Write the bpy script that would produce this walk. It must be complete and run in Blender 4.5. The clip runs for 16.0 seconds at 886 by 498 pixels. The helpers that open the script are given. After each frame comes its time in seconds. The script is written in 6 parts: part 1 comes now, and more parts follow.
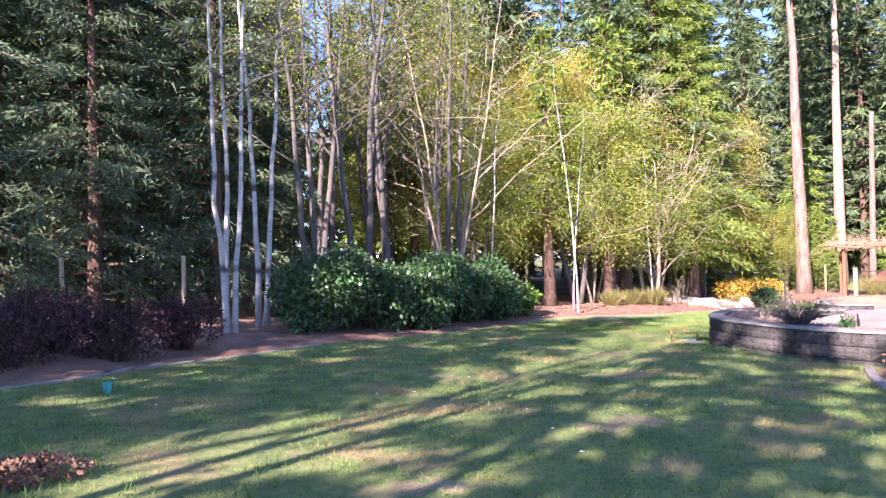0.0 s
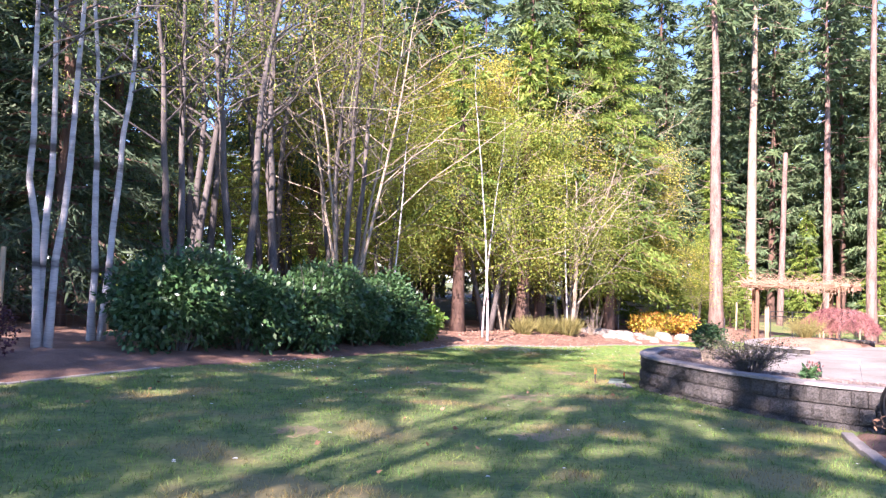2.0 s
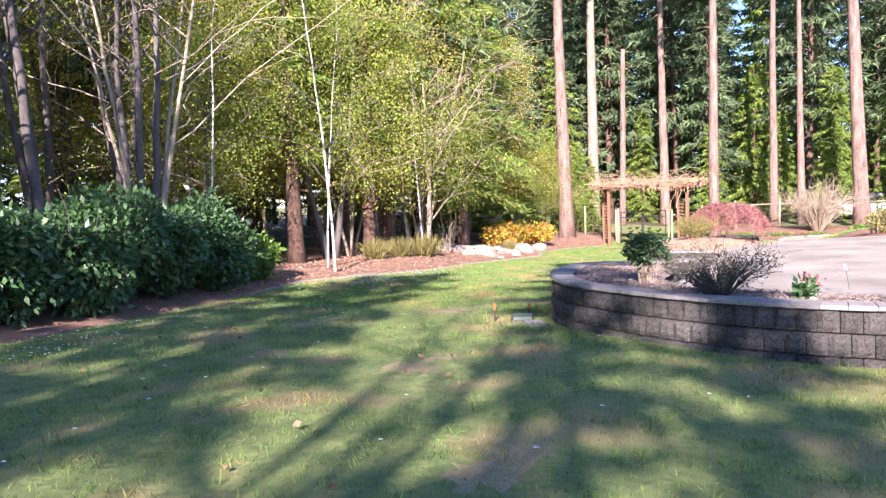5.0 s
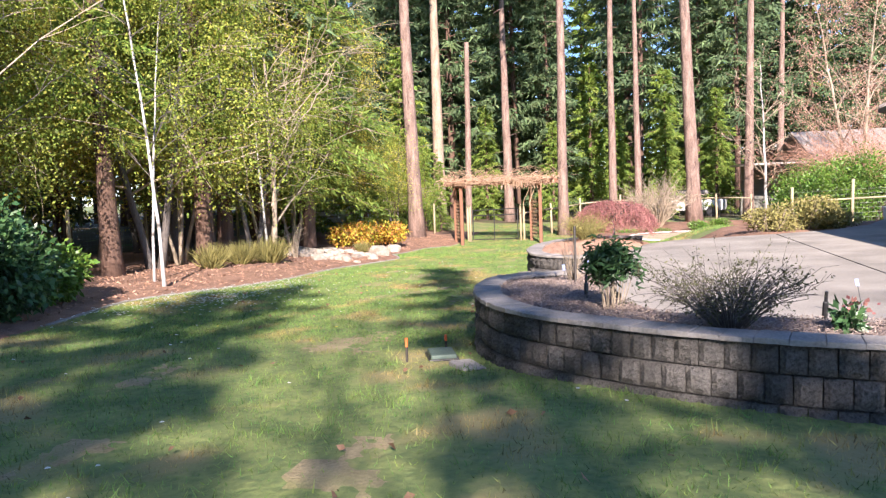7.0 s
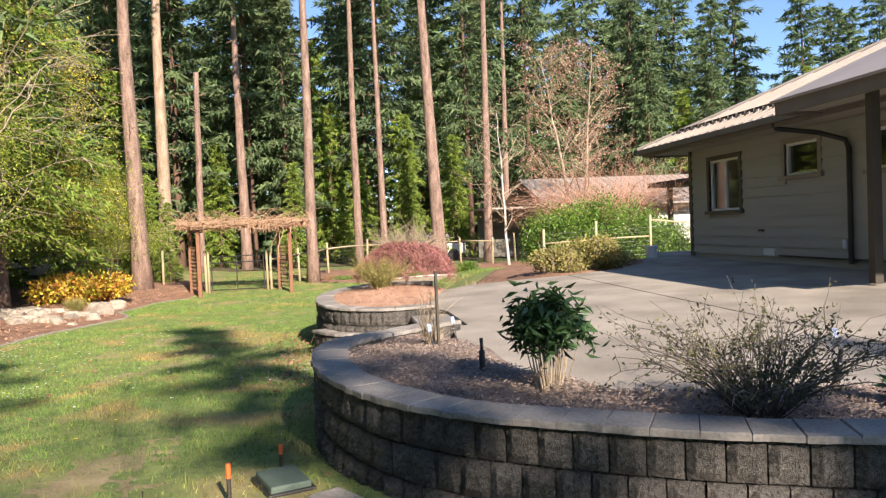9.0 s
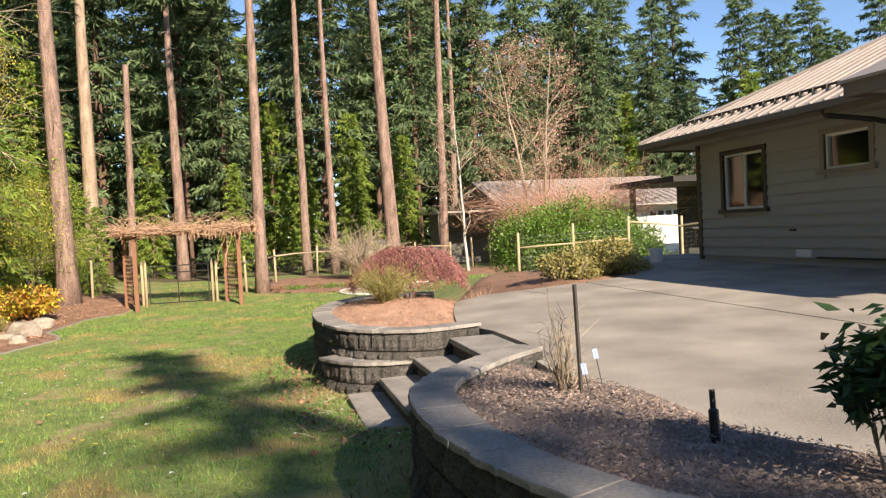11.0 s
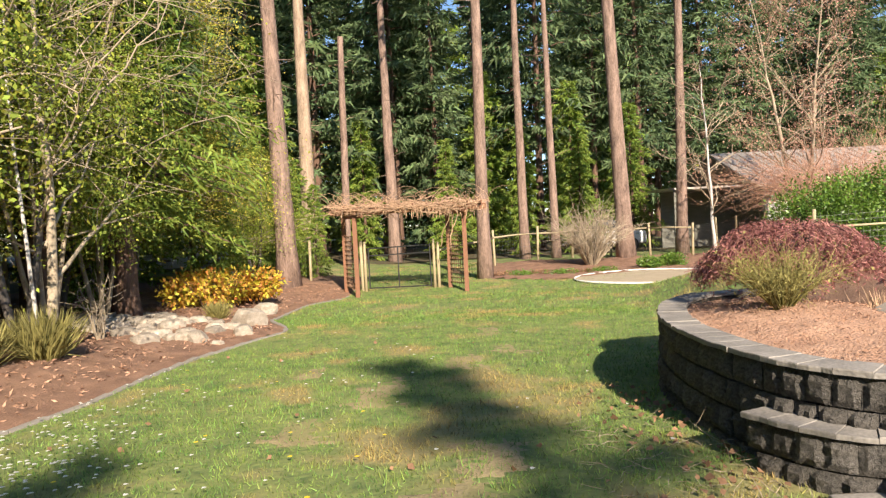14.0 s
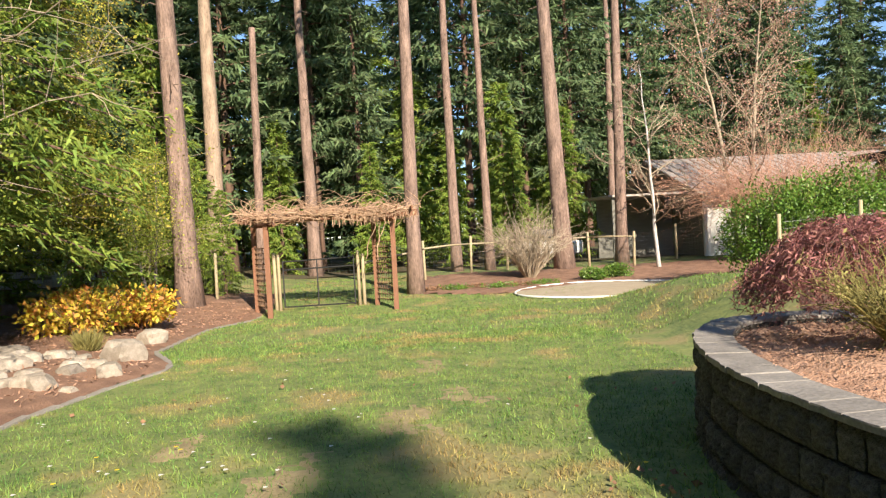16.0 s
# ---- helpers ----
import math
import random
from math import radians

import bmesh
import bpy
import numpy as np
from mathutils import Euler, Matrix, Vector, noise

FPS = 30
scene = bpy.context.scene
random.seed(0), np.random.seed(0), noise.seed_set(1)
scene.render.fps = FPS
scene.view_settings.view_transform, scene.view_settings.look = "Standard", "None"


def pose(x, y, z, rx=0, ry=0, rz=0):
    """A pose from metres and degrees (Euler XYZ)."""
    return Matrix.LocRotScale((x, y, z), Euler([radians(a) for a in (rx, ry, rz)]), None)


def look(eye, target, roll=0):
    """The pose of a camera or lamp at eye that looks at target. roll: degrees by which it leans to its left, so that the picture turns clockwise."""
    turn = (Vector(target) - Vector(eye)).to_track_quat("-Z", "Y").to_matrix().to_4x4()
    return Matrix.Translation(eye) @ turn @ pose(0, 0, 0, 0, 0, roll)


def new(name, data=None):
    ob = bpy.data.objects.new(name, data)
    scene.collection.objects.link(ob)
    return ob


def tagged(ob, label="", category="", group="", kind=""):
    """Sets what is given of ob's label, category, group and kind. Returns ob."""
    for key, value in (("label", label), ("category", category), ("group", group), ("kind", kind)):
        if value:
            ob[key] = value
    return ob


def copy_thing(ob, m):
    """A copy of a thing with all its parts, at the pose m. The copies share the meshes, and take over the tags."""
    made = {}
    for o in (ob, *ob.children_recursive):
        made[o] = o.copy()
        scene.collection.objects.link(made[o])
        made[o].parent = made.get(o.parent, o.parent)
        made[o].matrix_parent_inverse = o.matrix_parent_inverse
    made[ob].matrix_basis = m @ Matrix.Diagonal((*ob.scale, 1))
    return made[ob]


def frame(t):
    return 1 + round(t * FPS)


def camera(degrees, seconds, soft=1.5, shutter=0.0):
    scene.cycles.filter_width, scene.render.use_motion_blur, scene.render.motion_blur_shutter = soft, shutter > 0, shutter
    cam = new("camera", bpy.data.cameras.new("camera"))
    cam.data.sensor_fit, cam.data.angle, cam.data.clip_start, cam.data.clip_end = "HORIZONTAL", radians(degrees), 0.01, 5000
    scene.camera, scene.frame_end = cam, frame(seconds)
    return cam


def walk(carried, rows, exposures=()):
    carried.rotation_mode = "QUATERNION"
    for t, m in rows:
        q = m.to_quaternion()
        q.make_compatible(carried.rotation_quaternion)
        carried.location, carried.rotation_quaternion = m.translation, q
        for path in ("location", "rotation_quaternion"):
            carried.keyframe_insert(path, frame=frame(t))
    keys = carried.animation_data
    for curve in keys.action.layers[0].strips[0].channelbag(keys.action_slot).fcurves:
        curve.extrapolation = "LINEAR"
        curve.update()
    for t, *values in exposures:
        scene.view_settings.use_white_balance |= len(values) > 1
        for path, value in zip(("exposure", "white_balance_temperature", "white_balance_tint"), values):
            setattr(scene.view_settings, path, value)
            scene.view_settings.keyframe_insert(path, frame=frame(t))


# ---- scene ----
cam = camera(62.3, 16.0, soft=1.3)
# seconds, x, y, z, yaw, pitch, roll
ROWS = [
    (0.0, -0.059, -0.005, 1.564, -43.99, 0.82, 1.46),
    (0.5, 0.448, 0.378, 1.526, -47.77, 0.64, 2.05),
    (1.0, 0.940, 0.736, 1.490, -50.64, 1.28, 0.18),
    (1.5, 1.503, 1.139, 1.463, -50.83, 1.49, -0.66),
    (2.0, 2.057, 1.553, 1.447, -50.84, 2.43, -1.89),
    (2.5, 2.516, 1.933, 1.424, -50.87, 2.80, -1.29),
    (3.0, 2.978, 2.331, 1.415, -50.90, 2.80, -0.63),
    (3.5, 3.426, 2.738, 1.381, -48.50, 0.79, 2.89),
    (4.0, 3.854, 3.100, 1.356, -52.42, -1.44, 3.58),
    (4.5, 4.329, 3.440, 1.357, -58.66, -2.54, 3.30),
    (5.0, 4.769, 3.804, 1.367, -63.85, -3.83, 2.10),
    (5.2, 4.928, 3.967, 1.373, -65.84, -3.91, 1.47),
    (7.3, 6.968, 5.594, 1.408, -79.60, -4.45, 1.64),
    (7.5, 7.155, 5.732, 1.381, -81.58, -4.28, 1.03),
    (8.0, 7.752, 6.058, 1.365, -88.17, -3.83, 0.32),
    (8.5, 8.358, 6.353, 1.355, -94.08, -3.18, 1.41),
    (9.0, 8.943, 6.606, 1.323, -98.70, -1.75, 2.36),
    (9.5, 9.505, 6.845, 1.293, -101.79, -0.57, 2.28),
    (9.7, 9.706, 6.952, 1.289, -102.40, -0.52, 2.04),
    (11.8, 12.004, 7.939, 1.324, -104.68, -1.91, 3.34),
    (12.0, 12.272, 8.068, 1.323, -103.40, -1.50, 2.96),
    (12.5, 12.916, 8.325, 1.327, -99.00, -0.71, 3.20),
    (13.0, 13.499, 8.481, 1.298, -94.09, -0.97, 2.79),
    (13.5, 14.112, 8.637, 1.255, -90.41, -1.84, 2.95),
    (14.0, 14.701, 8.698, 1.230, -89.90, -2.11, 2.87),
    (14.5, 15.320, 8.764, 1.190, -90.62, -2.82, 1.11),
    (15.0, 15.959, 8.770, 1.160, -92.60, -2.36, 1.33),
    (15.5, 16.607, 8.747, 1.130, -95.41, -3.63, 2.43),
    (16.0, 17.234, 8.770, 1.133, -95.89, -1.45, 3.16),
]
EXPOSURE = [(0.0, 2.24, 5850, 36), (5.0, 2.02, 5820, 30), (7.5, 1.64, 6100, 19), (9.5, 1.29, 6700, 14), (12.0, 1.2, 6850, 13), (16.0, 1.2, 6600, 10)]
walk(cam, [(t, pose(x, y, z, 90 + pitch, roll, yaw)) for t, x, y, z, yaw, pitch, roll in ROWS], EXPOSURE)

# ---- light ----
SUN_FROM = Vector((-0.845, -0.244, 0.477))
world = bpy.data.worlds.new("sky")
scene.world = world
world.use_nodes = True
wn = world.node_tree.nodes
sky = wn.new("ShaderNodeTexSky")
sky.sky_type = "NISHITA"
sky.sun_disc = False
sky.sun_elevation = radians(28.5)
sky.sun_rotation = radians(254)
sky.altitude, sky.air_density, sky.dust_density, sky.ozone_density = 1200, 1.0, 0.2, 4.0
world.node_tree.links.new(sky.outputs[0], wn["Background"].inputs[0])
wn["Background"].inputs[1].default_value = 0.085
sun_data = bpy.data.lights.new("sun", "SUN")
sun_data.energy, sun_data.angle, sun_data.color = 4.7, radians(0.53), (1.0, 0.87, 0.70)
sun = new("sun", sun_data)
sun.matrix_world = look(SUN_FROM * 50, (0, 0, 0))


# ---- materials ----
def pbr(name, c1, c2, scale=6.0, rough=0.85, bump=0.3, bscale=60.0, stretch=(1, 1, 1), island=0.0, objrand=0.0, glow=0.0, c3=None, metal=0.0, hue=0.0, bdist=0.02):
    """Two noise scales between c1 and c2, patches of c3, fine relief; glow: share of light let through (leaves)."""
    m = bpy.data.materials.new(name)
    m.use_nodes = True
    nt = m.node_tree
    n, l = nt.nodes, nt.links
    b = n["Principled BSDF"]
    tc = n.new("ShaderNodeTexCoord")
    mp = n.new("ShaderNodeMapping")
    mp.inputs["Scale"].default_value = stretch
    l.new(tc.outputs["Object"], mp.inputs[0])
    big, fine = n.new("ShaderNodeTexNoise"), n.new("ShaderNodeTexNoise")
    big.inputs["Scale"].default_value, big.inputs["Detail"].default_value = scale, 4
    fine.inputs["Scale"].default_value, fine.inputs["Detail"].default_value = bscale, 3
    l.new(mp.outputs[0], big.inputs[0])
    l.new(mp.outputs[0], fine.inputs[0])
    ramp = n.new("ShaderNodeValToRGB")
    ramp.color_ramp.elements[0].position, ramp.color_ramp.elements[1].position = 0.33, 0.67
    ramp.color_ramp.elements[0].color, ramp.color_ramp.elements[1].color = (*c1, 1), (*c2, 1)
    mid = n.new("ShaderNodeMix")
    mid.inputs[0].default_value = 0.45
    l.new(big.outputs[0], mid.inputs[2])
    l.new(fine.outputs[0], mid.inputs[3])
    l.new(mid.outputs[0], ramp.inputs[0])
    col = ramp.outputs[0]
    if c3:
        patch = n.new("ShaderNodeTexNoise")
        patch.inputs["Scale"].default_value, patch.inputs["Detail"].default_value = scale * 0.31, 5
        l.new(mp.outputs[0], patch.inputs[0])
        edge = n.new("ShaderNodeMapRange")
        edge.inputs[1].default_value, edge.inputs[2].default_value = 0.53, 0.64
        l.new(patch.outputs[0], edge.inputs[0])
        mixc = n.new("ShaderNodeMix")
        mixc.data_type = "RGBA"
        l.new(edge.outputs[0], mixc.inputs[0])
        l.new(col, mixc.inputs[6])
        mixc.inputs[7].default_value = (*c3, 1)
        col = mixc.outputs[2]
    if island or objrand:
        hsv = n.new("ShaderNodeHueSaturation")
        src = n.new("ShaderNodeNewGeometry").outputs["Random Per Island"] if island else n.new("ShaderNodeObjectInfo").outputs["Random"]
        amt = island or objrand
        rng = n.new("ShaderNodeMapRange")
        rng.inputs[3].default_value, rng.inputs[4].default_value = 1 - amt, 1 + amt
        l.new(src, rng.inputs[0])
        l.new(rng.outputs[0], hsv.inputs["Value"])
        if hue:
            rh = n.new("ShaderNodeMapRange")
            rh.inputs[3].default_value, rh.inputs[4].default_value = 0.5 - hue, 0.5 + hue
            mul = n.new("ShaderNodeMath")
            mul.operation = "FRACT"
            m7 = n.new("ShaderNodeMath")
            m7.operation = "MULTIPLY"
            m7.inputs[1].default_value = 7.31
            l.new(src, m7.inputs[0])
            l.new(m7.outputs[0], mul.inputs[0])
            l.new(mul.outputs[0], rh.inputs[0])
            l.new(rh.outputs[0], hsv.inputs["Hue"])
        l.new(col, hsv.inputs["Color"])
        col = hsv.outputs[0]
    l.new(col, b.inputs["Base Color"])
    b.inputs["Roughness"].default_value, b.inputs["Metallic"].default_value = rough, metal
    if bump:
        bp = n.new("ShaderNodeBump")
        bp.inputs["Strength"].default_value, bp.inputs["Distance"].default_value = bump, bdist
        l.new(mid.outputs[0], bp.inputs["Height"])
        l.new(bp.outputs[0], b.inputs["Normal"])
    if glow:
        tr = n.new("ShaderNodeBsdfTranslucent")
        ms = n.new("ShaderNodeMixShader")
        ms.inputs[0].default_value = glow
        l.new(col, tr.inputs[0])
        l.new(b.outputs[0], ms.inputs[1])
        l.new(tr.outputs[0], ms.inputs[2])
        l.new(ms.outputs[0], n["Material Output"].inputs[0])
    return m


M_lawn = pbr("lawn", (0.085, 0.135, 0.042), (0.245, 0.28, 0.085), 3.4, 0.95, 0.9, 16, c3=(0.27, 0.235, 0.10), bdist=0.04)
M_bare = pbr("bare_earth", (0.21, 0.165, 0.085), (0.39, 0.315, 0.17), 5, 0.95, 0.8, 40, c3=(0.26, 0.24, 0.10), bdist=0.03)
M_blade = pbr("grass_blade", (0.095, 0.195, 0.046), (0.25, 0.36, 0.078), 3.4, 0.7, 0, 5, island=0.55, glow=0.3, hue=0.03, c3=(0.35, 0.28, 0.10))
M_mulch = pbr("bark_mulch", (0.15, 0.08, 0.052), (0.35, 0.205, 0.135), 3, 0.95, 1.0, 55, bdist=0.04)
M_chip = pbr("mulch_chip", (0.27, 0.15, 0.10), (0.50, 0.31, 0.21), 9, 0.95, 0.3, 60, island=0.22)
M_greychip = pbr("weathered_chip", (0.16, 0.12, 0.10), (0.36, 0.29, 0.25), 9, 0.95, 0.3, 60, island=0.45)
M_concrete = pbr("exposed_aggregate", (0.165, 0.15, 0.128), (0.43, 0.39, 0.335), 1.2, 0.9, 0.7, 110, bdist=0.008)
M_cap = pbr("cap_stone", (0.17, 0.16, 0.148), (0.35, 0.325, 0.295), 4, 0.92, 0.8, 50, objrand=0.08, bdist=0.015)
M_block = pbr("split_block", (0.05, 0.047, 0.043), (0.25, 0.232, 0.21), 8, 0.95, 1.0, 34, objrand=0.25, bdist=0.09)
M_edge = pbr("kerb_concrete", (0.21, 0.19, 0.165), (0.34, 0.31, 0.275), 3, 0.9, 0.4, 60)
M_white = pbr("white_paint", (0.74, 0.74, 0.72), (0.82, 0.82, 0.8), 2, 0.5, 0.05, 40)
M_sand = pbr("sand", (0.32, 0.265, 0.185), (0.43, 0.36, 0.26), 3, 0.95, 0.6, 70)
M_siding = pbr("painted_siding", (0.335, 0.335, 0.305), (0.395, 0.39, 0.355), 1.2, 0.65, 0.12, 50, stretch=(0.5, 1, 6))
M_trimdark = pbr("dark_trim", (0.035, 0.03, 0.026), (0.055, 0.047, 0.04), 3, 0.5, 0.1, 50)
M_trim = pbr("taupe_trim", (0.24, 0.21, 0.17), (0.30, 0.265, 0.22), 3, 0.6, 0.1, 50)
M_fascia = pbr("fascia_paint", (0.12, 0.105, 0.09), (0.17, 0.15, 0.13), 3, 0.6, 0.1, 50)
M_roof = pbr("metal_roof", (0.36, 0.315, 0.28), (0.46, 0.41, 0.37), 0.8, 0.5, 0.05, 30, metal=0.25)
M_soffit = pbr("soffit_board", (0.36, 0.33, 0.28), (0.42, 0.39, 0.33), 3, 0.7, 0.1, 50)
M_black = pbr("black_plastic", (0.012, 0.012, 0.013), (0.03, 0.03, 0.032), 5, 0.45, 0.1, 60)
M_post = pbr("peeled_pole", (0.31, 0.25, 0.15), (0.50, 0.42, 0.27), 4, 0.8, 0.5, 40, stretch=(6, 6, 1))
M_arbor = pbr("arbor_timber", (0.16, 0.072, 0.04), (0.27, 0.13, 0.075), 4, 0.8, 0.4, 50, stretch=(6, 6, 1))
M_lattice = pbr("lattice_wood", (0.15, 0.085, 0.05), (0.28, 0.17, 0.10), 4, 0.85, 0.3, 50)
M_wire = pbr("wire", (0.10, 0.10, 0.10), (0.2, 0.2, 0.2), 10, 0.5, 0, 60, metal=0.7)
M_vine = pbr("dry_vine", (0.30, 0.19, 0.12), (0.52, 0.35, 0.23), 6, 0.9, 0.3, 60, island=0.3)
M_rock = pbr("pale_rock", (0.22, 0.185, 0.145), (0.50, 0.44, 0.365), 3, 0.9, 0.8, 25, objrand=0.35, bdist=0.04)
M_pine = pbr("pine_bark", (0.085, 0.055, 0.044), (0.36, 0.25, 0.20), 4.5, 0.95, 1.0, 26, stretch=(1.6, 1.6, 0.35), bdist=0.06)
M_pinepale = pbr("pale_pine_bark", (0.16, 0.115, 0.08), (0.46, 0.345, 0.255), 4.5, 0.95, 0.9, 26, stretch=(1.6, 1.6, 0.35), bdist=0.05)
M_alder = pbr("grey_bark", (0.06, 0.052, 0.046), (0.17, 0.15, 0.135), 3, 0.9, 0.6, 30, stretch=(2, 2, 0.5), bdist=0.03)
# carport timber, near black to hold the shade the house casts on it
M_shadetimber = pbr("shaded_timber", (0.018, 0.016, 0.014), (0.045, 0.04, 0.035), 4, 0.8, 0.3, 30)
# earthy riser block, its colour darkened for the shade below the treads
M_riser = pbr("shaded_block", (0.05, 0.042, 0.034), (0.15, 0.125, 0.10), 6, 0.95, 1.0, 24, bdist=0.05)
M_birch = pbr("birch_bark", (0.36, 0.34, 0.32), (0.62, 0.59, 0.56), 3, 0.8, 0.5, 20, stretch=(0.6, 0.6, 3.0), c3=(0.08, 0.07, 0.06))
M_darkbark = pbr("cedar_bark", (0.07, 0.042, 0.03), (0.20, 0.12, 0.085), 3, 0.95, 0.9, 30, stretch=(3, 3, 0.4), bdist=0.04)
M_twig = pbr("pale_twig", (0.24, 0.19, 0.13), (0.42, 0.35, 0.26), 6, 0.9, 0.2, 40, island=0.25)
M_redtwig = pbr("russet_twig", (0.42, 0.23, 0.16), (0.62, 0.38, 0.28), 6, 0.9, 0.1, 40, island=0.3)
M_conifer = pbr("conifer_needles", (0.055, 0.10, 0.045), (0.15, 0.215, 0.085), 0.5, 0.75, 0, 8, island=0.5, glow=0.25, hue=0.02)
M_hemlock = pbr("hemlock_needles", (0.06, 0.105, 0.055), (0.14, 0.20, 0.10), 0.5, 0.7, 0, 8, island=0.5, glow=0.35, hue=0.02)
M_cedar = pbr("cedar_fronds", (0.12, 0.20, 0.03), (0.27, 0.355, 0.057), 0.8, 0.7, 0, 8, island=0.4, glow=0.35, hue=0.025)
M_spring = pbr("spring_leaves", (0.29, 0.32, 0.045), (0.62, 0.54, 0.09), 0.5, 0.65, 0, 8, island=0.6, glow=0.5, hue=0.03)
M_green = pbr("fresh_leaves", (0.15, 0.24, 0.035), (0.42, 0.45, 0.07), 0.6, 0.65, 0, 8, island=0.6, glow=0.45, hue=0.025)
M_hedge = pbr("laurel_leaves", (0.03, 0.085, 0.03), (0.085, 0.17, 0.055), 1.5, 0.42, 0, 8, island=0.4, glow=0.15, hue=0.015)
M_ivy = pbr("evergreen_hedge_leaves", (0.07, 0.15, 0.02), (0.17, 0.28, 0.04), 1.5, 0.45, 0, 8, island=0.4, glow=0.2, hue=0.02)
M_purple = pbr("barberry_leaves", (0.045, 0.018, 0.024), (0.10, 0.035, 0.045), 2, 0.6, 0, 8, island=0.4, glow=0.2)
M_maple = pbr("red_maple_twigs", (0.24, 0.095, 0.09), (0.43, 0.20, 0.175), 2, 0.7, 0, 8, island=0.4, glow=0.2, hue=0.02)
M_bud = pbr("russet_buds", (0.36, 0.20, 0.14), (0.54, 0.35, 0.26), 2, 0.8, 0, 8, island=0.35, glow=0.35, hue=0.02)
M_orange = pbr("golden_leaves", (0.58, 0.29, 0.04), (0.66, 0.60, 0.085), 1.6, 0.6, 0, 8, island=0.5, glow=0.35, hue=0.055)
M_dead = pbr("dead_leaves", (0.19, 0.105, 0.06), (0.36, 0.21, 0.125), 8, 0.9, 0, 40, island=0.4, glow=0.15)
M_olive = pbr("olive_twigs", (0.20, 0.19, 0.06), (0.36, 0.32, 0.11), 3, 0.8, 0, 8, island=0.35, glow=0.25)
M_peony = pbr("peony_leaves", (0.025, 0.07, 0.022), (0.06, 0.125, 0.04), 3, 0.5, 0, 8, island=0.35, glow=0.2)
M_sage = pbr("dull_small_leaves", (0.06, 0.065, 0.03), (0.15, 0.15, 0.07), 3, 0.8, 0, 8, island=0.35, glow=0.2)
M_petal = pbr("daisy_petals", (0.78, 0.78, 0.74), (0.85, 0.85, 0.82), 5, 0.7, 0, 10, glow=0.2)
M_dandelion = pbr("dandelion", (0.75, 0.55, 0.02), (0.85, 0.65, 0.04), 5, 0.7, 0, 10)
M_boxgreen = pbr("valve_box_lid", (0.055, 0.09, 0.07), (0.10, 0.14, 0.115), 8, 0.6, 0.3, 80)
M_flag = pbr("orange_marker", (0.75, 0.13, 0.03), (0.8, 0.18, 0.05), 5, 0.5, 0, 10)
M_bluetag = pbr("pale_blue_tag", (0.32, 0.42, 0.72), (0.42, 0.52, 0.8), 5, 0.6, 0, 10)
M_metalwhite = pbr("white_car_paint", (0.7, 0.7, 0.7), (0.78, 0.78, 0.78), 2, 0.3, 0, 20)
M_bluegrey = pbr("blue_tarp", (0.36, 0.42, 0.52), (0.52, 0.58, 0.66), 2, 0.6, 0.4, 15)
M_darkwall = pbr("grey_boards", (0.14, 0.14, 0.12), (0.21, 0.205, 0.18), 2, 0.8, 0.2, 40, stretch=(1, 1, 5))
M_redcone = pbr("red_cone", (0.6, 0.03, 0.02), (0.7, 0.05, 0.03), 4, 0.3, 0, 10)
M_foundation = pbr("foundation", (0.22, 0.21, 0.2), (0.32, 0.31, 0.29), 3, 0.9, 0.4, 60)

M_glass = bpy.data.materials.new("window_glass")
M_glass.use_nodes = True
gb = M_glass.node_tree.nodes["Principled BSDF"]
gb.inputs["Base Color"].default_value = (0.9, 0.95, 0.95, 1)
gb.inputs["Roughness"].default_value = 0.02
gb.inputs["Transmission Weight"].default_value = 1.0
gb.inputs["IOR"].default_value = 1.45
gb.inputs["Specular IOR Level"].default_value = 0.3


# ---- mesh helpers ----
def mesh(name, v, f, mat=None, smooth=False):
    me = bpy.data.meshes.new(name)
    v = np.asarray(v, dtype=np.float32)
    if isinstance(f, np.ndarray):
        k = f.shape[1]
        me.vertices.add(len(v))
        me.vertices.foreach_set("co", v.ravel())
        me.loops.add(f.size)
        me.loops.foreach_set("vertex_index", f.astype(np.int32).ravel())
        me.polygons.add(len(f))
        me.polygons.foreach_set("loop_start", np.arange(0, f.size, k, dtype=np.int32))
        me.update(calc_edges=True)
    else:
        me.from_pydata(v.tolist(), [], f)
    if smooth:
        me.polygons.foreach_set("use_smooth", np.ones(len(me.polygons), dtype=bool))
    if mat:
        me.materials.append(mat)
    return me


def part(name, data, mat, parent=None, label="", smooth=False, at=None):
    """One mesh object from (verts, faces) or a mesh, under a thing or a part."""
    me = data if isinstance(data, bpy.types.Mesh) else mesh(name, data[0], data[1], mat, smooth)
    ob = new(name, me)
    if parent:
        ob.parent = parent
    if at is not None:
        ob.matrix_basis = at
    return tagged(ob, label)


def thing(name, label, category, group="", at=None, kind=""):
    e = new(name)
    if at is not None:
        e.matrix_basis = at
    return tagged(e, label, category, group, kind)


def join(items):
    vs, fs, o = [], [], 0
    for v, f in items:
        v = np.asarray(v, dtype=float).reshape(-1, 3)
        vs.append(v)
        fs += [tuple(int(i) + o for i in q) for q in f]
        o += len(v)
    return np.concatenate(vs), fs


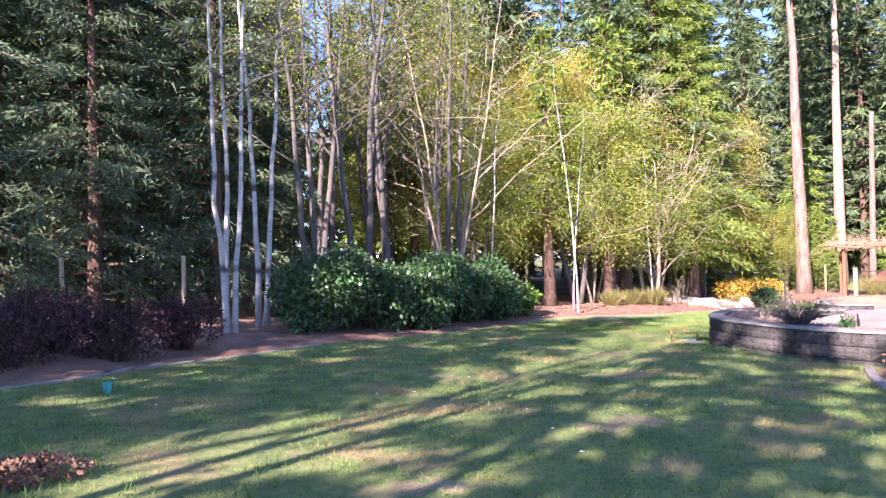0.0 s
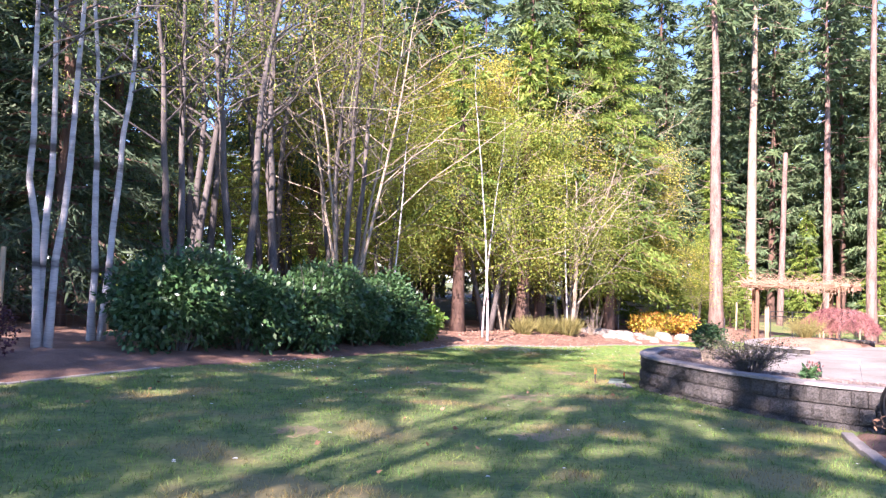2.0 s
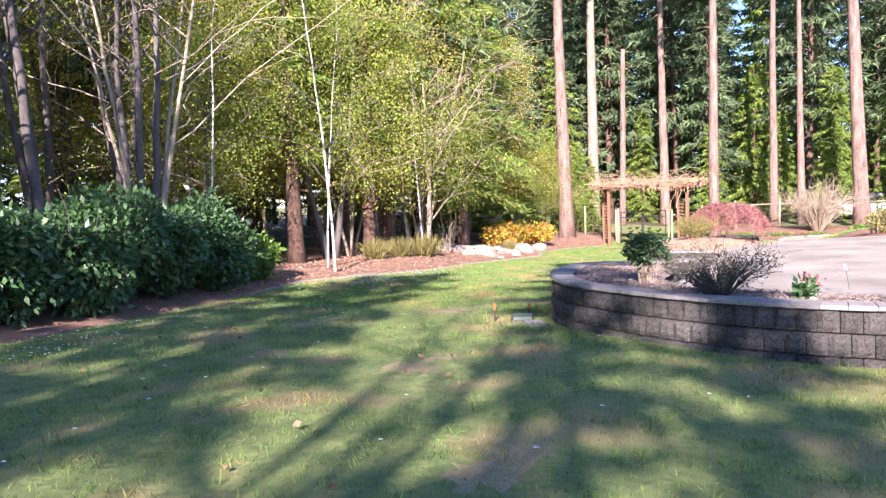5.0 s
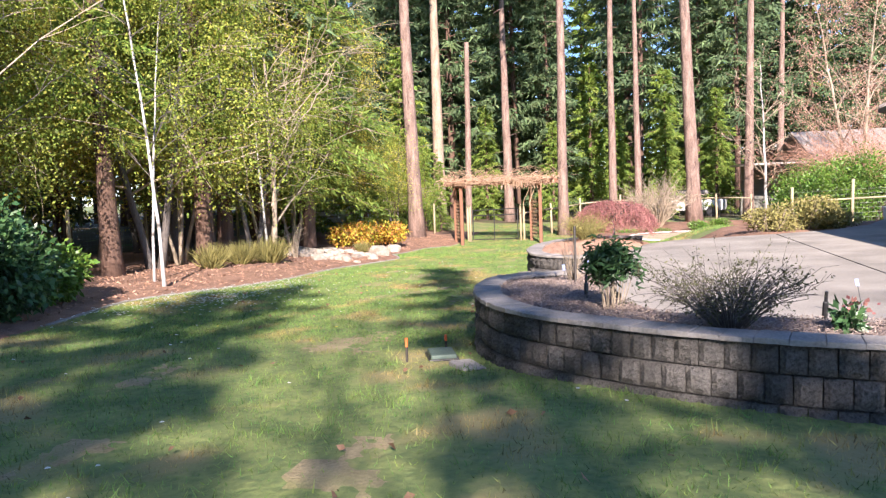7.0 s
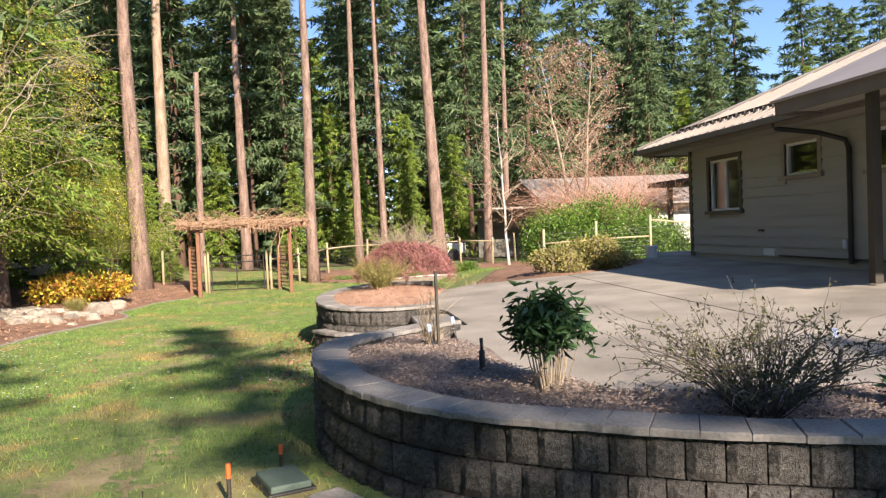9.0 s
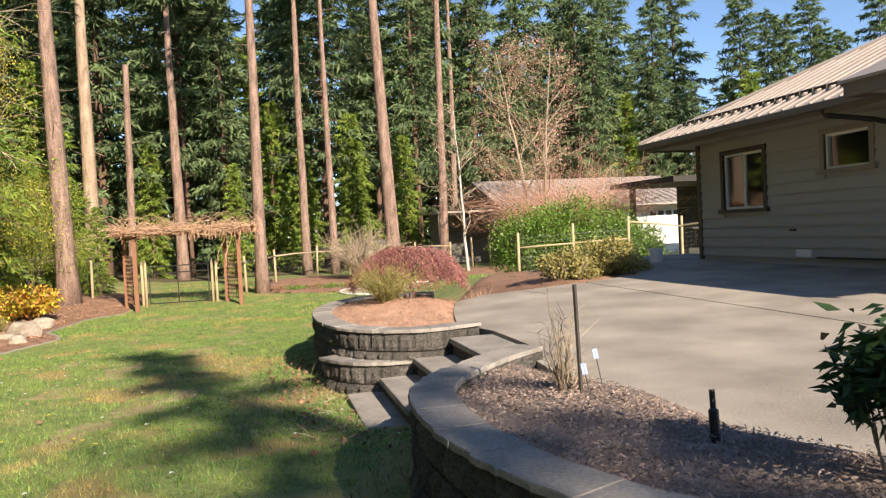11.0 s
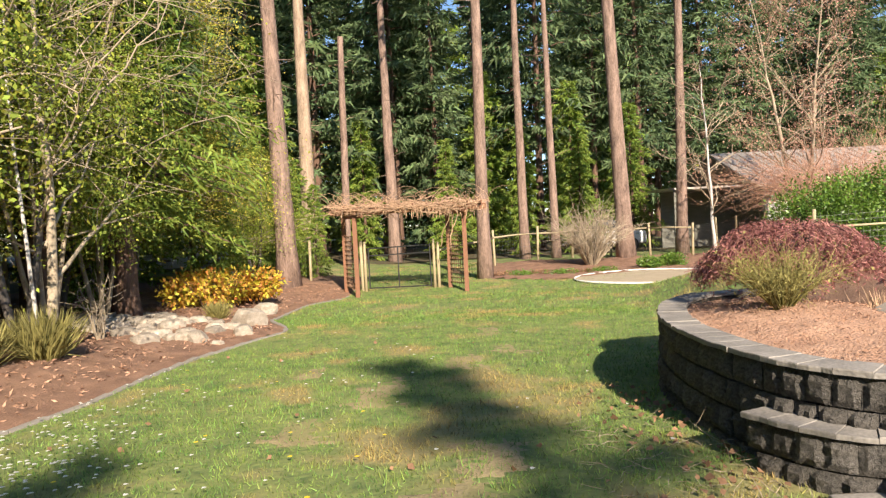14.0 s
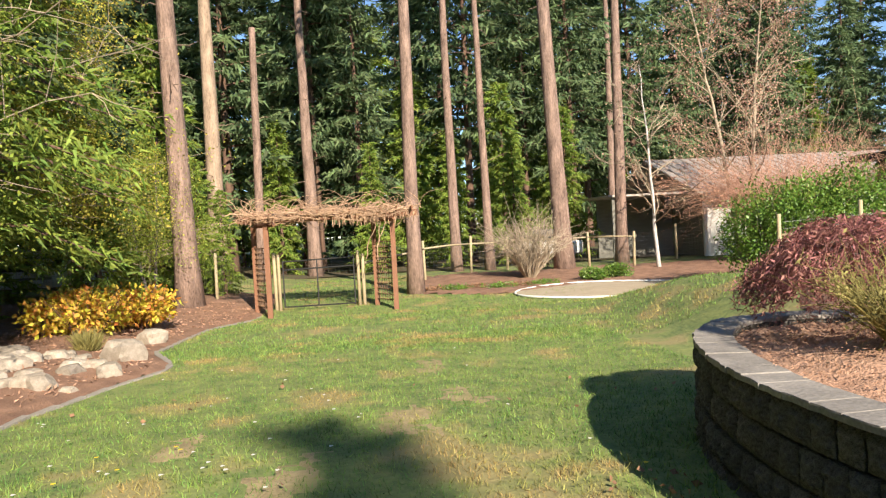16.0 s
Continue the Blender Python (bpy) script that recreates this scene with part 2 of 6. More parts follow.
def box(x0, x1, y0, y1, z0, z1, b=0.0):
    """A box, its edges cut back by b."""
    if b <= 0:
        v = [(x, y, z) for z in (z0, z1) for x, y in ((x0, y0), (x1, y0), (x1, y1), (x0, y1))]
        return np.array(v), [(3, 2, 1, 0), (4, 5, 6, 7), (0, 1, 5, 4), (1, 2, 6, 5), (2, 3, 7, 6), (3, 0, 4, 7)]
    bm = bmesh.new()
    bmesh.ops.create_cube(bm, size=1, matrix=Matrix.LocRotScale(((x0 + x1) / 2, (y0 + y1) / 2, (z0 + z1) / 2), None, (x1 - x0, y1 - y0, z1 - z0)))
    bmesh.ops.bevel(bm, geom=bm.edges[:], offset=b, segments=2, profile=0.6, affect="EDGES")
    out = np.array([v.co for v in bm.verts]), [tuple(v.index for v in f.verts) for f in bm.faces]
    bm.free()
    return out


def tube(points, radii, sides=6, cap=True):
    p = np.asarray(points, dtype=float)
    r = np.broadcast_to(np.asarray(radii, dtype=float), (len(p),))
    d = np.gradient(p, axis=0)
    d /= np.linalg.norm(d, axis=1, keepdims=True) + 1e-9
    ref = np.array([1.0, 0.13, 0.07]) if abs(d[0, 0]) < 0.8 else np.array([0.1, 1.0, 0.05])
    u = np.cross(d, ref)
    u /= np.linalg.norm(u, axis=1, keepdims=True) + 1e-9
    w = np.cross(d, u)
    a = np.arange(sides) * 2 * np.pi / sides
    ring = p[:, None] + r[:, None, None] * (np.cos(a)[None, :, None] * u[:, None] + np.sin(a)[None, :, None] * w[:, None])
    v = ring.reshape(-1, 3)
    f = [(i * sides + j, i * sides + (j + 1) % sides, (i + 1) * sides + (j + 1) % sides, (i + 1) * sides + j) for i in range(len(p) - 1) for j in range(sides)]
    if cap:
        f += [tuple(range(sides))[::-1], tuple((len(p) - 1) * sides + j for j in range(sides))]
    return v, f


def leaves(rng, pts, size, width, droop=0.0, spread=None, jitter=0.35, thin=False):
    """Rhombic leaves at pts, each a quad with a fold. spread: a main way for each, or none."""
    n = len(pts)
    if thin:
        u = rng.normal(size=(n, 3)) * 0.5 + spread
        u[:, 2] -= droop
        u /= np.linalg.norm(u, axis=1, keepdims=True) + 1e-9
        w = np.cross(u, rng.normal(size=(n, 3)))
        w /= np.linalg.norm(w, axis=1, keepdims=True) + 1e-9
        s = size * (1 + jitter * rng.uniform(-1, 1, (n, 1)))
        return np.stack([pts - w * s * width, pts + w * s * width, pts + u * s], 1).reshape(-1, 3), np.arange(3 * n).reshape(n, 3)
    u = rng.normal(size=(n, 3)) * (0.55 if spread is not None else 1.0)
    if spread is not None:
        u += spread
    u[:, 2] -= droop
    u /= np.linalg.norm(u, axis=1, keepdims=True) + 1e-9
    w = np.cross(u, rng.normal(size=(n, 3)))
    w /= np.linalg.norm(w, axis=1, keepdims=True) + 1e-9
    s = size * (1 + jitter * rng.uniform(-1, 1, (n, 1)))
    nrm = np.cross(u, w)
    a, c = pts, pts + u * s + nrm * s * 0.12
    b = pts + u * s * 0.45 + w * s * width - nrm * s * 0.08
    e = pts + u * s * 0.45 - w * s * width - nrm * s * 0.08
    v = np.stack([a, b, c, e], 1).reshape(-1, 3)
    return v, np.arange(4 * n).reshape(n, 4)


def wobble(rng, a, b, n, amount, droop=0.0):
    """A bent line from a to b."""
    t = np.linspace(0, 1, n)[:, None]
    off = np.cumsum(rng.normal(size=(n, 3)), axis=0) * amount / np.sqrt(n)
    off -= off[0]
    p = np.asarray(a) * (1 - t) + np.asarray(b) * t + off * t ** 0.5
    p[:, 2] -= droop * (t[:, 0] ** 2)
    return p


def smoothstep(x):
    x = np.clip(x, 0, 1)
    return x * x * (3 - 2 * x)


# ---- ground ----
BED_X = [-60, 0, 2, 3, 4.1, 6, 8.5, 13, 17.4, 19, 22, 25, 26.6, 27.7, 28.3, 29.8, 32, 34, 36.6, 38.5, 60]
BED_Y = [8.8, 9.1, 9.4, 9.6, 10.5, 11.0, 11.5, 12.3, 13.4, 13.0, 12.4, 12.3, 12.0, 11.6, 11.75, 12.4, 12.5, 12.4, 11.7, 11.6, 11.6]


def bed_edge(x):
    return np.interp(x, BED_X, BED_Y)


def ground(x, y):
    x, y = np.asarray(x, dtype=float), np.asarray(y, dtype=float)
    z = 0.27 - 0.0315 * np.clip(x, -20, 36) + 0.03 * np.clip(x - 36, 0, 10)
    z = z + 0.16 * smoothstep((y - bed_edge(x)) / 2.2) + 0.03 * np.sin(x * 0.9 + y * 0.6) * np.cos(y * 0.7 - x * 0.3)
    z = z + 0.7 * smoothstep((4.8 - y) / 2.6) * smoothstep((x - 21) / 2) * (1 - smoothstep((x - 30.5) / 5.5))
    z = z - 0.11 * np.exp(-((x - 18.0) ** 2) / 2.2 - ((y - 6.5) ** 2) / 1.1)
    return z


def gz(x, y):
    return float(ground(x, y))

gx = np.unique(np.concatenate([np.linspace(-400, -20, 12), np.linspace(-20, -1, 20), np.arange(-1, 46, 0.3), np.linspace(46, 80, 18), np.linspace(80, 500, 12)]))
gy = np.unique(np.concatenate([np.linspace(-400, -20, 12), np.linspace(-20, -3, 12), np.arange(-3, 20, 0.3), np.linspace(20, 60, 14), np.linspace(60, 400, 10)]))
GX, GY = np.meshgrid(gx, gy, indexing="ij")
GZ = ground(GX, GY)
ny = len(gy)
ii, jj = np.meshgrid(np.arange(len(gx) - 1), np.arange(ny - 1), indexing="ij")
k0 = (ii * ny + jj).ravel()
lawn = part("ground", (np.stack([GX, GY, GZ], -1).reshape(-1, 3), np.stack([k0, k0 + ny, k0 + ny + 1, k0 + 1], 1)), M_lawn, None, "mown lawn with bare brown patches", True)
tagged(lawn, category="lawn", kind="structure")


def inside_poly(poly):
    poly = np.array(poly)

    def f(X, Y):
        d = np.full(X.shape, 1e9)
        inn = np.zeros(X.shape, dtype=bool)
        for (x0, y0), (x1, y1) in zip(poly, np.roll(poly, -1, 0)):
            ex, ey = x1 - x0, y1 - y0
            t = np.clip(((X - x0) * ex + (Y - y0) * ey) / (ex * ex + ey * ey + 1e-12), 0, 1)
            d = np.minimum(d, np.hypot(X - x0 - t * ex, Y - y0 - t * ey))
            c = ((y0 > Y) != (y1 > Y)) & (X < ex * (Y - y0) / (ey + 1e-12) + x0)
            inn ^= c
        return np.where(inn, d, -d)
    return f


def sheet(name, label, category, inside, x0, x1, y0, y1, step, lift, mat, relief=0.0, zf=None):
    """A thin layer over the ground where inside(x, y) is above 0, thinning out at its rim."""
    xs, ys = np.arange(x0, x1 + step, step), np.arange(y0, y1 + step, step)
    X, Y = np.meshgrid(xs, ys, indexing="ij")
    d = inside(X, Y)
    rr = np.random.default_rng(5)
    Z = (ground(X, Y) if zf is None else zf(X, Y)) + np.clip(d * 0.35, -0.05, lift) + relief * rr.normal(size=X.shape) * (d > 0.1)
    n = len(ys)
    a, b = np.meshgrid(np.arange(len(xs) - 1), np.arange(n - 1), indexing="ij")
    keep = (d[:-1, :-1] > -0.12) & (d[1:, 1:] > -0.12) & (d[1:, :-1] > -0.12) & (d[:-1, 1:] > -0.12)
    k = (a * n + b)[keep]
    ob = part(name, (np.stack([X, Y, Z], -1).reshape(-1, 3), np.stack([k, k + n, k + n + 1, k + 1], 1)), mat, None, label, True)
    return tagged(ob, category=category, kind="structure")


sheet("ground_bed", "reddish bark mulch bed along the lawn", "mulch bed", lambda x, y: y - bed_edge(x), -6, 42, 8.8, 24, 0.16, 0.04, M_mulch, 0.012)
sheet("ground_woodland", "dark leaf litter under the trees", "forest floor", lambda x, y: np.minimum(np.maximum(y - 23.5, x - 47), 60), -30, 110, -60, 90, 1.2, 0.05, pbr("leaf_litter", (0.05, 0.045, 0.02), (0.13, 0.095, 0.05), 1.2, 0.95, 0.6, 20, c3=(0.07, 0.11, 0.03)), 0.03)
sheet("ground_border_south", "reddish bark mulch between patio and fence", "mulch bed", inside_poly([(21.9, 4.6), (23.2, 5.3), (24.2, 4.6), (25.6, 3.6), (27.6, 2.4), (28.4, 1.9), (29.6, -0.3), (31.2, -2.8), (31.0, -4.5), (27.0, -4.5), (27.2, -1.4), (25.0, -0.4), (23.1, 0.8), (22.5, 2.2), (22.2, 3.6)]), 21.6, 31.6, -5, 5.6, 0.16, 0.05, M_mulch, 0.015)
sheet("ground_border", "bark mulch border with dry leaves by the fence", "mulch bed", lambda x, y: np.minimum(np.minimum(np.minimum(x - 38.6 - 0.5 * np.sin(y), 45 - x), 7.2 - y), y + 6), 38, 45, -6, 7.5, 0.2, 0.04, M_mulch, 0.02)

# kerb along the mulch bed, in short cast lengths
bx = np.concatenate([np.arange(0.0, 8.0, 0.55), np.arange(15, 37.5, 0.5)])
kerb = thing("kerb", "low weathered concrete kerb edging the mulch bed", "garden edging", kind="structure")
for i in range(len(bx) - 1):
    if bx[i + 1] - bx[i] > 1:
        continue
    p, q = np.array([bx[i], bed_edge(bx[i])]), np.array([bx[i + 1], bed_edge(bx[i + 1])])
    d = q - p
    ln = np.hypot(*d)
    part("kerb_length", box(0.006, ln - 0.006, -0.045, 0.045, -0.12, 0.016, 0.01), M_edge, kerb, at=pose(p[0], p[1], gz(*p) + 0.0, 0, 0, math.degrees(math.atan2(d[1], d[0]))))


# ---- retaining walls, steps and patio ----
def spline(pts, step):
    """Points every step along a smooth line through pts, with the way along it."""
    p = np.array(pts, dtype=float)
    t = np.arange(len(p))
    tt = np.linspace(0, len(p) - 1, 400)
    out = []
    for s in tt:
        i = min(int(s), len(p) - 2)
        u = s - i
        a, b, c, d = p[max(i - 1, 0)], p[i], p[i + 1], p[min(i + 2, len(p) - 1)]
        out.append(0.5 * (2 * b + (c - a) * u + (2 * a - 5 * b + 4 * c - d) * u * u + (3 * b - a - 3 * c + d) * u ** 3))
    out = np.array(out)
    L = np.concatenate([[0], np.cumsum(np.linalg.norm(np.diff(out, axis=0), axis=1))])
    n = max(2, int(round(L[-1] / step)))
    ls = np.linspace(0, L[-1], n + 1)
    return np.stack([np.interp(ls, L, out[:, 0]), np.interp(ls, L, out[:, 1])], 1)


WALL1 = [(12.4, -1.2), (11.7, 1.4), (11.42, 3.2), (11.5, 4.1), (11.78, 4.9), (12.15, 5.55), (12.68, 6.2), (13.4, 6.6), (14.25, 6.78), (15.1, 6.74), (15.7, 6.52), (16.2, 6.2), (16.6, 5.85), (16.95, 5.42)]
WALL2 = [(18.6, 5.22), (18.42, 5.75), (18.52, 6.15), (18.82, 6.52), (19.38, 6.78), (20.3, 6.88), (21.1, 6.83), (21.9, 6.64), (22.5, 6.36), (22.95, 5.95), (23.1, 5.4), (22.9, 4.7)]
CAP1, CAP2 = 0.40, 0.29


def patio_z(x, y):
    return 0.40 - 0.0295 * np.clip(np.asarray(y, dtype=float) + 1.6, 0, 8)


def block_mesh(rng):
    """A split-faced block: face to -y, 1 wide, 1 high."""
    nx, nz = 5, 5
    v, f = [], []
    for j in range(nz):
        for i in range(nx):
            edge = i in (0, nx - 1) or j in (0, nz - 1)
            v.append((-0.488 + 0.976 * i / (nx - 1), 0.045 + 0.035 * rng.random() if edge else -0.02 - 0.07 * rng.random(), 0.015 + 0.97 * j / (nz - 1)))
    for j in range(nz - 1):
        for i in range(nx - 1):
            k = j * nx + i
            f.append((k, k + 1, k + nx + 1, k + nx))
    o = len(v)
    v += [(-0.47, 1, 0.015), (0.47, 1, 0.015), (0.47, 1, 0.985), (-0.47, 1, 0.985)]
    f += [(0, o, o + 1, 4), (20, 24, o + 2, o + 3), (0, 20, o + 3, o), (4, o + 1, o + 2, 24), (o, o + 3, o + 2, o + 1)]
    return mesh("block", v, f, M_block)


BLOCKS = [block_mesh(np.random.default_rng(i)) for i in range(8)]


def retaining_wall(name, label, line, cap, side, courses, width=0.168, high=0.195, lean=0.006, drop=0.0):
    """Courses of blocks along a line, with cap stones. side: +1 where the open face lies left of the line."""
    wall = thing(name, label, "retaining wall", kind="structure")
    fine = spline(line, width)
    rng = np.random.default_rng(len(line))
    todo = []
    for c in range(courses):
        z = cap - 0.034 - high * (c + 1)
        pts = fine if c % 2 == 0 else (fine[:-1] + fine[1:]) / 2
        for i in range(len(pts) - 1):
            p, q = pts[i], pts[i + 1]
            mid = (p + q) / 2
            z = cap - 0.034 - high * (c + 1) - drop * float(smoothstep((mid[0] - 14.6) / 2.2))
            if z + high < gz(*mid) - 0.02:
                continue
            d = q - p
            ang = math.degrees(math.atan2(d[1], d[0])) + (180 if side > 0 else 0)
            nrm = np.array([-d[1], d[0]]) / np.hypot(*d) * side
            mid = mid + nrm * (lean * c + rng.uniform(-0.008, 0.008)) - nrm * 0.02
            todo.append((rng.integers(8), Matrix.Translation((mid[0], mid[1], z)) @ pose(0, 0, 0, 0, 0, ang + rng.uniform(-1.5, 1.5)) @ Matrix.Diagonal((np.hypot(*d) * 0.972, 0.24, high * 0.965, 1))))
    caps = spline(line, 0.21)
    for i in range(len(caps) - 1):
        p, q = caps[i], caps[i + 1]
        a = caps[max(i - 1, 0)]
        b = caps[min(i + 2, len(caps) - 1)]

        def nrm(u):
            return np.array([-u[1], u[0]]) / np.hypot(*u) * side
        n0, n1 = nrm(q - a), nrm(b - p)
        gap = (q - p) / np.hypot(*(q - p)) * 0.0015
        jit = rng.uniform(-0.005, 0.008)
        o0, o1 = p + gap + n0 * (0.004 + jit), q - gap + n1 * (0.004 + jit)
        i0, i1 = p + gap - n0 * 0.27, q - gap - n1 * 0.27
        low = drop * float(smoothstep(((p[0] + q[0]) / 2 - 14.6) / 2.2))
        z0, z1 = cap - 0.034 - low, cap - low + rng.uniform(-0.004, 0.004)
        m0, m1 = (o0 * 2 + o1) / 3 + n0 * rng.uniform(-0.012, 0.008), (o0 + o1 * 2) / 3 + n1 * rng.uniform(-0.012, 0.008)
        ring = [o0, m0, m1, o1, i1, i0]
        cen = sum(ring) / 6
        v = [(*s, z0) for s in ring] + [(*s, z1 - 0.008) for s in ring] + [(*(cen + (s - cen) * 0.965), z1) for s in ring]
        f = [tuple(range(6))[::-1], tuple(range(12, 18))] + [(j, (j + 1) % 6, 6 + (j + 1) % 6, 6 + j) for j in range(6)] + [(6 + j, 6 + (j + 1) % 6, 12 + (j + 1) % 6, 12 + j) for j in range(6)]
        if side > 0:
            f = [q[::-1] for q in f]
        part("cap_stone", (np.array(v), f), M_cap, wall)
    return wall, todo


wall_1, blocks_1 = retaining_wall("wall_west", "curved grey split-block retaining wall with flat cap stones", WALL1, CAP1, 1, 5, drop=0.1)
wall_2, blocks_2 = retaining_wall("wall_east", "rounded split-block planter wall with flat cap stones", WALL2, CAP2, 1, 6)

# lower terrace of the east planter
ledge, blocks_3 = retaining_wall("wall_terrace", "short lower row of split blocks beside the steps", [(18.46, 5.85), (18.5, 6.3), (18.72, 6.66), (19.2, 6.92)], -0.03, 1, 3)

steps = thing("garden_steps", "four shallow grey concrete garden steps up to the patio", "steps", kind="structure")
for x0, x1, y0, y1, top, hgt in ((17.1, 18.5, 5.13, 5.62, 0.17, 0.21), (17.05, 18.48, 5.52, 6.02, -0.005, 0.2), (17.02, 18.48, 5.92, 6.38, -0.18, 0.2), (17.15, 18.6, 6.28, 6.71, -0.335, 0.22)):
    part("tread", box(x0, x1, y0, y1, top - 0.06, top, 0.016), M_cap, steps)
    part("riser", box(x0 + 0.03, x1 - 0.03, y0, y1 - 0.035, top - hgt, top - 0.061, 0.01), M_riser, steps, "dark earthy block riser, shade put into its colour")


# patio slab: two pours with a joint between them
PATIO = [(15.0, 5.28), (15.6, 5.42), (16.4, 5.38), (16.95, 5.32), (17.1, 5.12), (18.5, 5.12), (19.3, 5.3), (20.4, 5.05), (21.6, 4.7), (22.2, 4.1), (22.35, 3.3), (22.55, 2.2), (22.95, 1.0), (23.9, 0.0), (25.5, -0.8), (27.5, -1.7), (27.5, -3.0), (12.9, -3.0), (12.9, 2.0), (12.95, 3.6), (12.85, 4.6), (13.2, 5.05), (14.0, 5.3)]


def slab(name, poly, mat, thick):
    bm = bmesh.new()
    vs = [bm.verts.new((x, y, float(patio_z(x, y)))) for x, y in poly]
    face = bm.faces.new(vs)
    if face.normal.z < 0:
        face.normal_flip()
    ext = bmesh.ops.extrude_face_region(bm, geom=[face])
    bmesh.ops.translate(bm, verts=[g for g in ext["geom"] if isinstance(g, bmesh.types.BMVert)], vec=(0, 0, -thick))
    bmesh.ops.recalc_face_normals(bm, faces=bm.faces[:])
    me = bpy.data.meshes.new(name)
    bm.to_mesh(me)
    bm.free()
    me.materials.append(mat)
    return me


def cut(poly, side, y_at):
    """The part of poly on one side of the line y = y_at(x)."""
    out = []
    for (x0, y0), (x1, y1) in zip(poly, poly[1:] + poly[:1]):
        d0, d1 = (y0 - y_at(x0)) * side, (y1 - y_at(x1)) * side
        if d0 >= 0:
            out.append((x0, y0))
        if d0 * d1 < 0:
            t = d0 / (d0 - d1)
            out.append((x0 + t * (x1 - x0), y0 + t * (y1 - y0)))
    return out


patio = thing("patio", "sunlit exposed-aggregate concrete patio with a joint across it", "patio", kind="structure")
part("slab", slab("slab", cut(PATIO, 1, lambda x: 2.33 - 0.03 * (x - 16) + 0.014), M_concrete, 0.14), None, patio)
part("slab", slab("slab", cut(PATIO, -1, lambda x: 2.33 - 0.03 * (x - 16) - 0.014), M_concrete, 0.14), None, patio)

# planted beds behind the walls
bed1 = WALL1[2:] + [(16.9, 5.36), (16.3, 5.4), (15.6, 5.4), (14.9, 5.22), (14.0, 5.2), (13.0, 4.9), (12.9, 3.4), (12.9, -1.0), (12.4, -1.2), (11.7, 1.4)]
bed2 = WALL2 + [(21.4, 4.35), (20.3, 4.72), (19.2, 5.0)]
def bed_east_z(x, y):
    """A mound that runs out under the edge of the patio."""
    flat = patio_z(x, y) - 0.05
    return flat + (0.215 + 0.15 * np.exp(-((x - 20.9) ** 2 + (y - 5.7) ** 2) / 0.9) - flat) * smoothstep(-inside_poly(PATIO)(x, y) / 0.3 + 0.25)


sheet("ground_bed_west", "greyish bark mulch in the raised bed", "mulch bed", lambda x, y: inside_poly(bed1)(x, y) - 0.2, 11.2, 17.4, -1.4, 7, 0.09, 0.0, pbr("weathered_mulch", (0.13, 0.095, 0.08), (0.31, 0.245, 0.21), 3, 0.95, 1.0, 55, bdist=0.04), 0.016, zf=lambda x, y: 0.335 - 0.13 * smoothstep((x - 14.6) / 2.2) + 0.03 * np.sin(x * 2.3) * np.cos(y * 1.9) + 0 * x)
sheet("ground_bed_east", "reddish bark mulch mounded in the round planter", "mulch bed", lambda x, y: inside_poly(bed2)(x, y) - 0.2, 18.3, 23.4, 4.5, 7, 0.09, 0.0, pbr("red_mulch", (0.32, 0.18, 0.115), (0.54, 0.34, 0.235), 3, 0.95, 1.0, 55, bdist=0.04), 0.014, zf=bed_east_z)

# mulch chips strewn on both beds
rng = np.random.default_rng(12)
kerb_2 = thing("kerb_bed", "curved concrete kerb round the brush heap", "garden edging", kind="structure")
arc = spline([(10.9, 3.15), (10.2, 2.9), (9.5, 2.62), (8.85, 2.3), (8.3, 1.8), (8.0, 1.1), (7.95, 0.3)], 0.5)
for p, q in zip(arc[:-1], arc[1:]):
    d = q - p
    part("kerb_length", box(0.004, np.hypot(*d) - 0.004, -0.06, 0.06, -0.12, 0.06, 0.015), M_edge, kerb_2, at=pose(p[0], p[1], gz(*p), 0, 0, math.degrees(math.atan2(d[1], d[0]))))
sheet("ground_bed_south", "dark mulch round the brush heap", "mulch bed", inside_poly([(10.9, 3.1), (9.5, 2.58), (8.85, 2.25), (8.3, 1.75), (8.0, 1.1), (7.95, 0.3), (8.5, -1.5), (12.0, -1.5), (11.5, 1.4), (11.35, 3.1)]), 7.8, 12, -1.6, 3.2, 0.14, 0.04, M_mulch, 0.012)


def strewn(name, label, inside, x0, x1, y0, y1, n, zf, mat, size, width, rng, cat="mulch"):
    p = np.stack([rng.uniform(x0, x1, n), rng.uniform(y0, y1, n)], 1)
    p = p[inside(p[:, 0], p[:, 1]) > 0.24]
    z = zf(p[:, 0], p[:, 1]) + 0.012
    flat = rng.normal(size=(len(p), 3))
    flat[:, 2] *= 0.15
    d = leaves(rng, np.column_stack([p, z]), size, width, 0, flat * 1.5)
    return tagged(part(name, d, mat, None, label), category=cat, kind="stuff")


strewn("mulch_chips", "weathered bark chips on the raised bed", inside_poly(bed1), 11.4, 17, 1, 6.9, 85000, lambda x, y: 0.35 - 0.13 * smoothstep((x - 14.6) / 2.2) + 0.03 * np.sin(x * 2.3) * np.cos(y * 1.9), M_greychip, 0.027, 0.13, rng)
strewn("mulch_chips", "red bark chips on the round planter", inside_poly(bed2), 18.4, 23.2, 4.6, 7, 7000, lambda x, y: bed_east_z(x, y) + 0.01, M_chip, 0.024, 0.14, rng)
strewn("mulch_chips", "red bark chips along the lawn", lambda x, y: y - bed_edge(x), 14, 39, 11.5, 17, 14000, lambda x, y: ground(x, y) + 0.03, M_chip, 0.07, 0.16, rng)

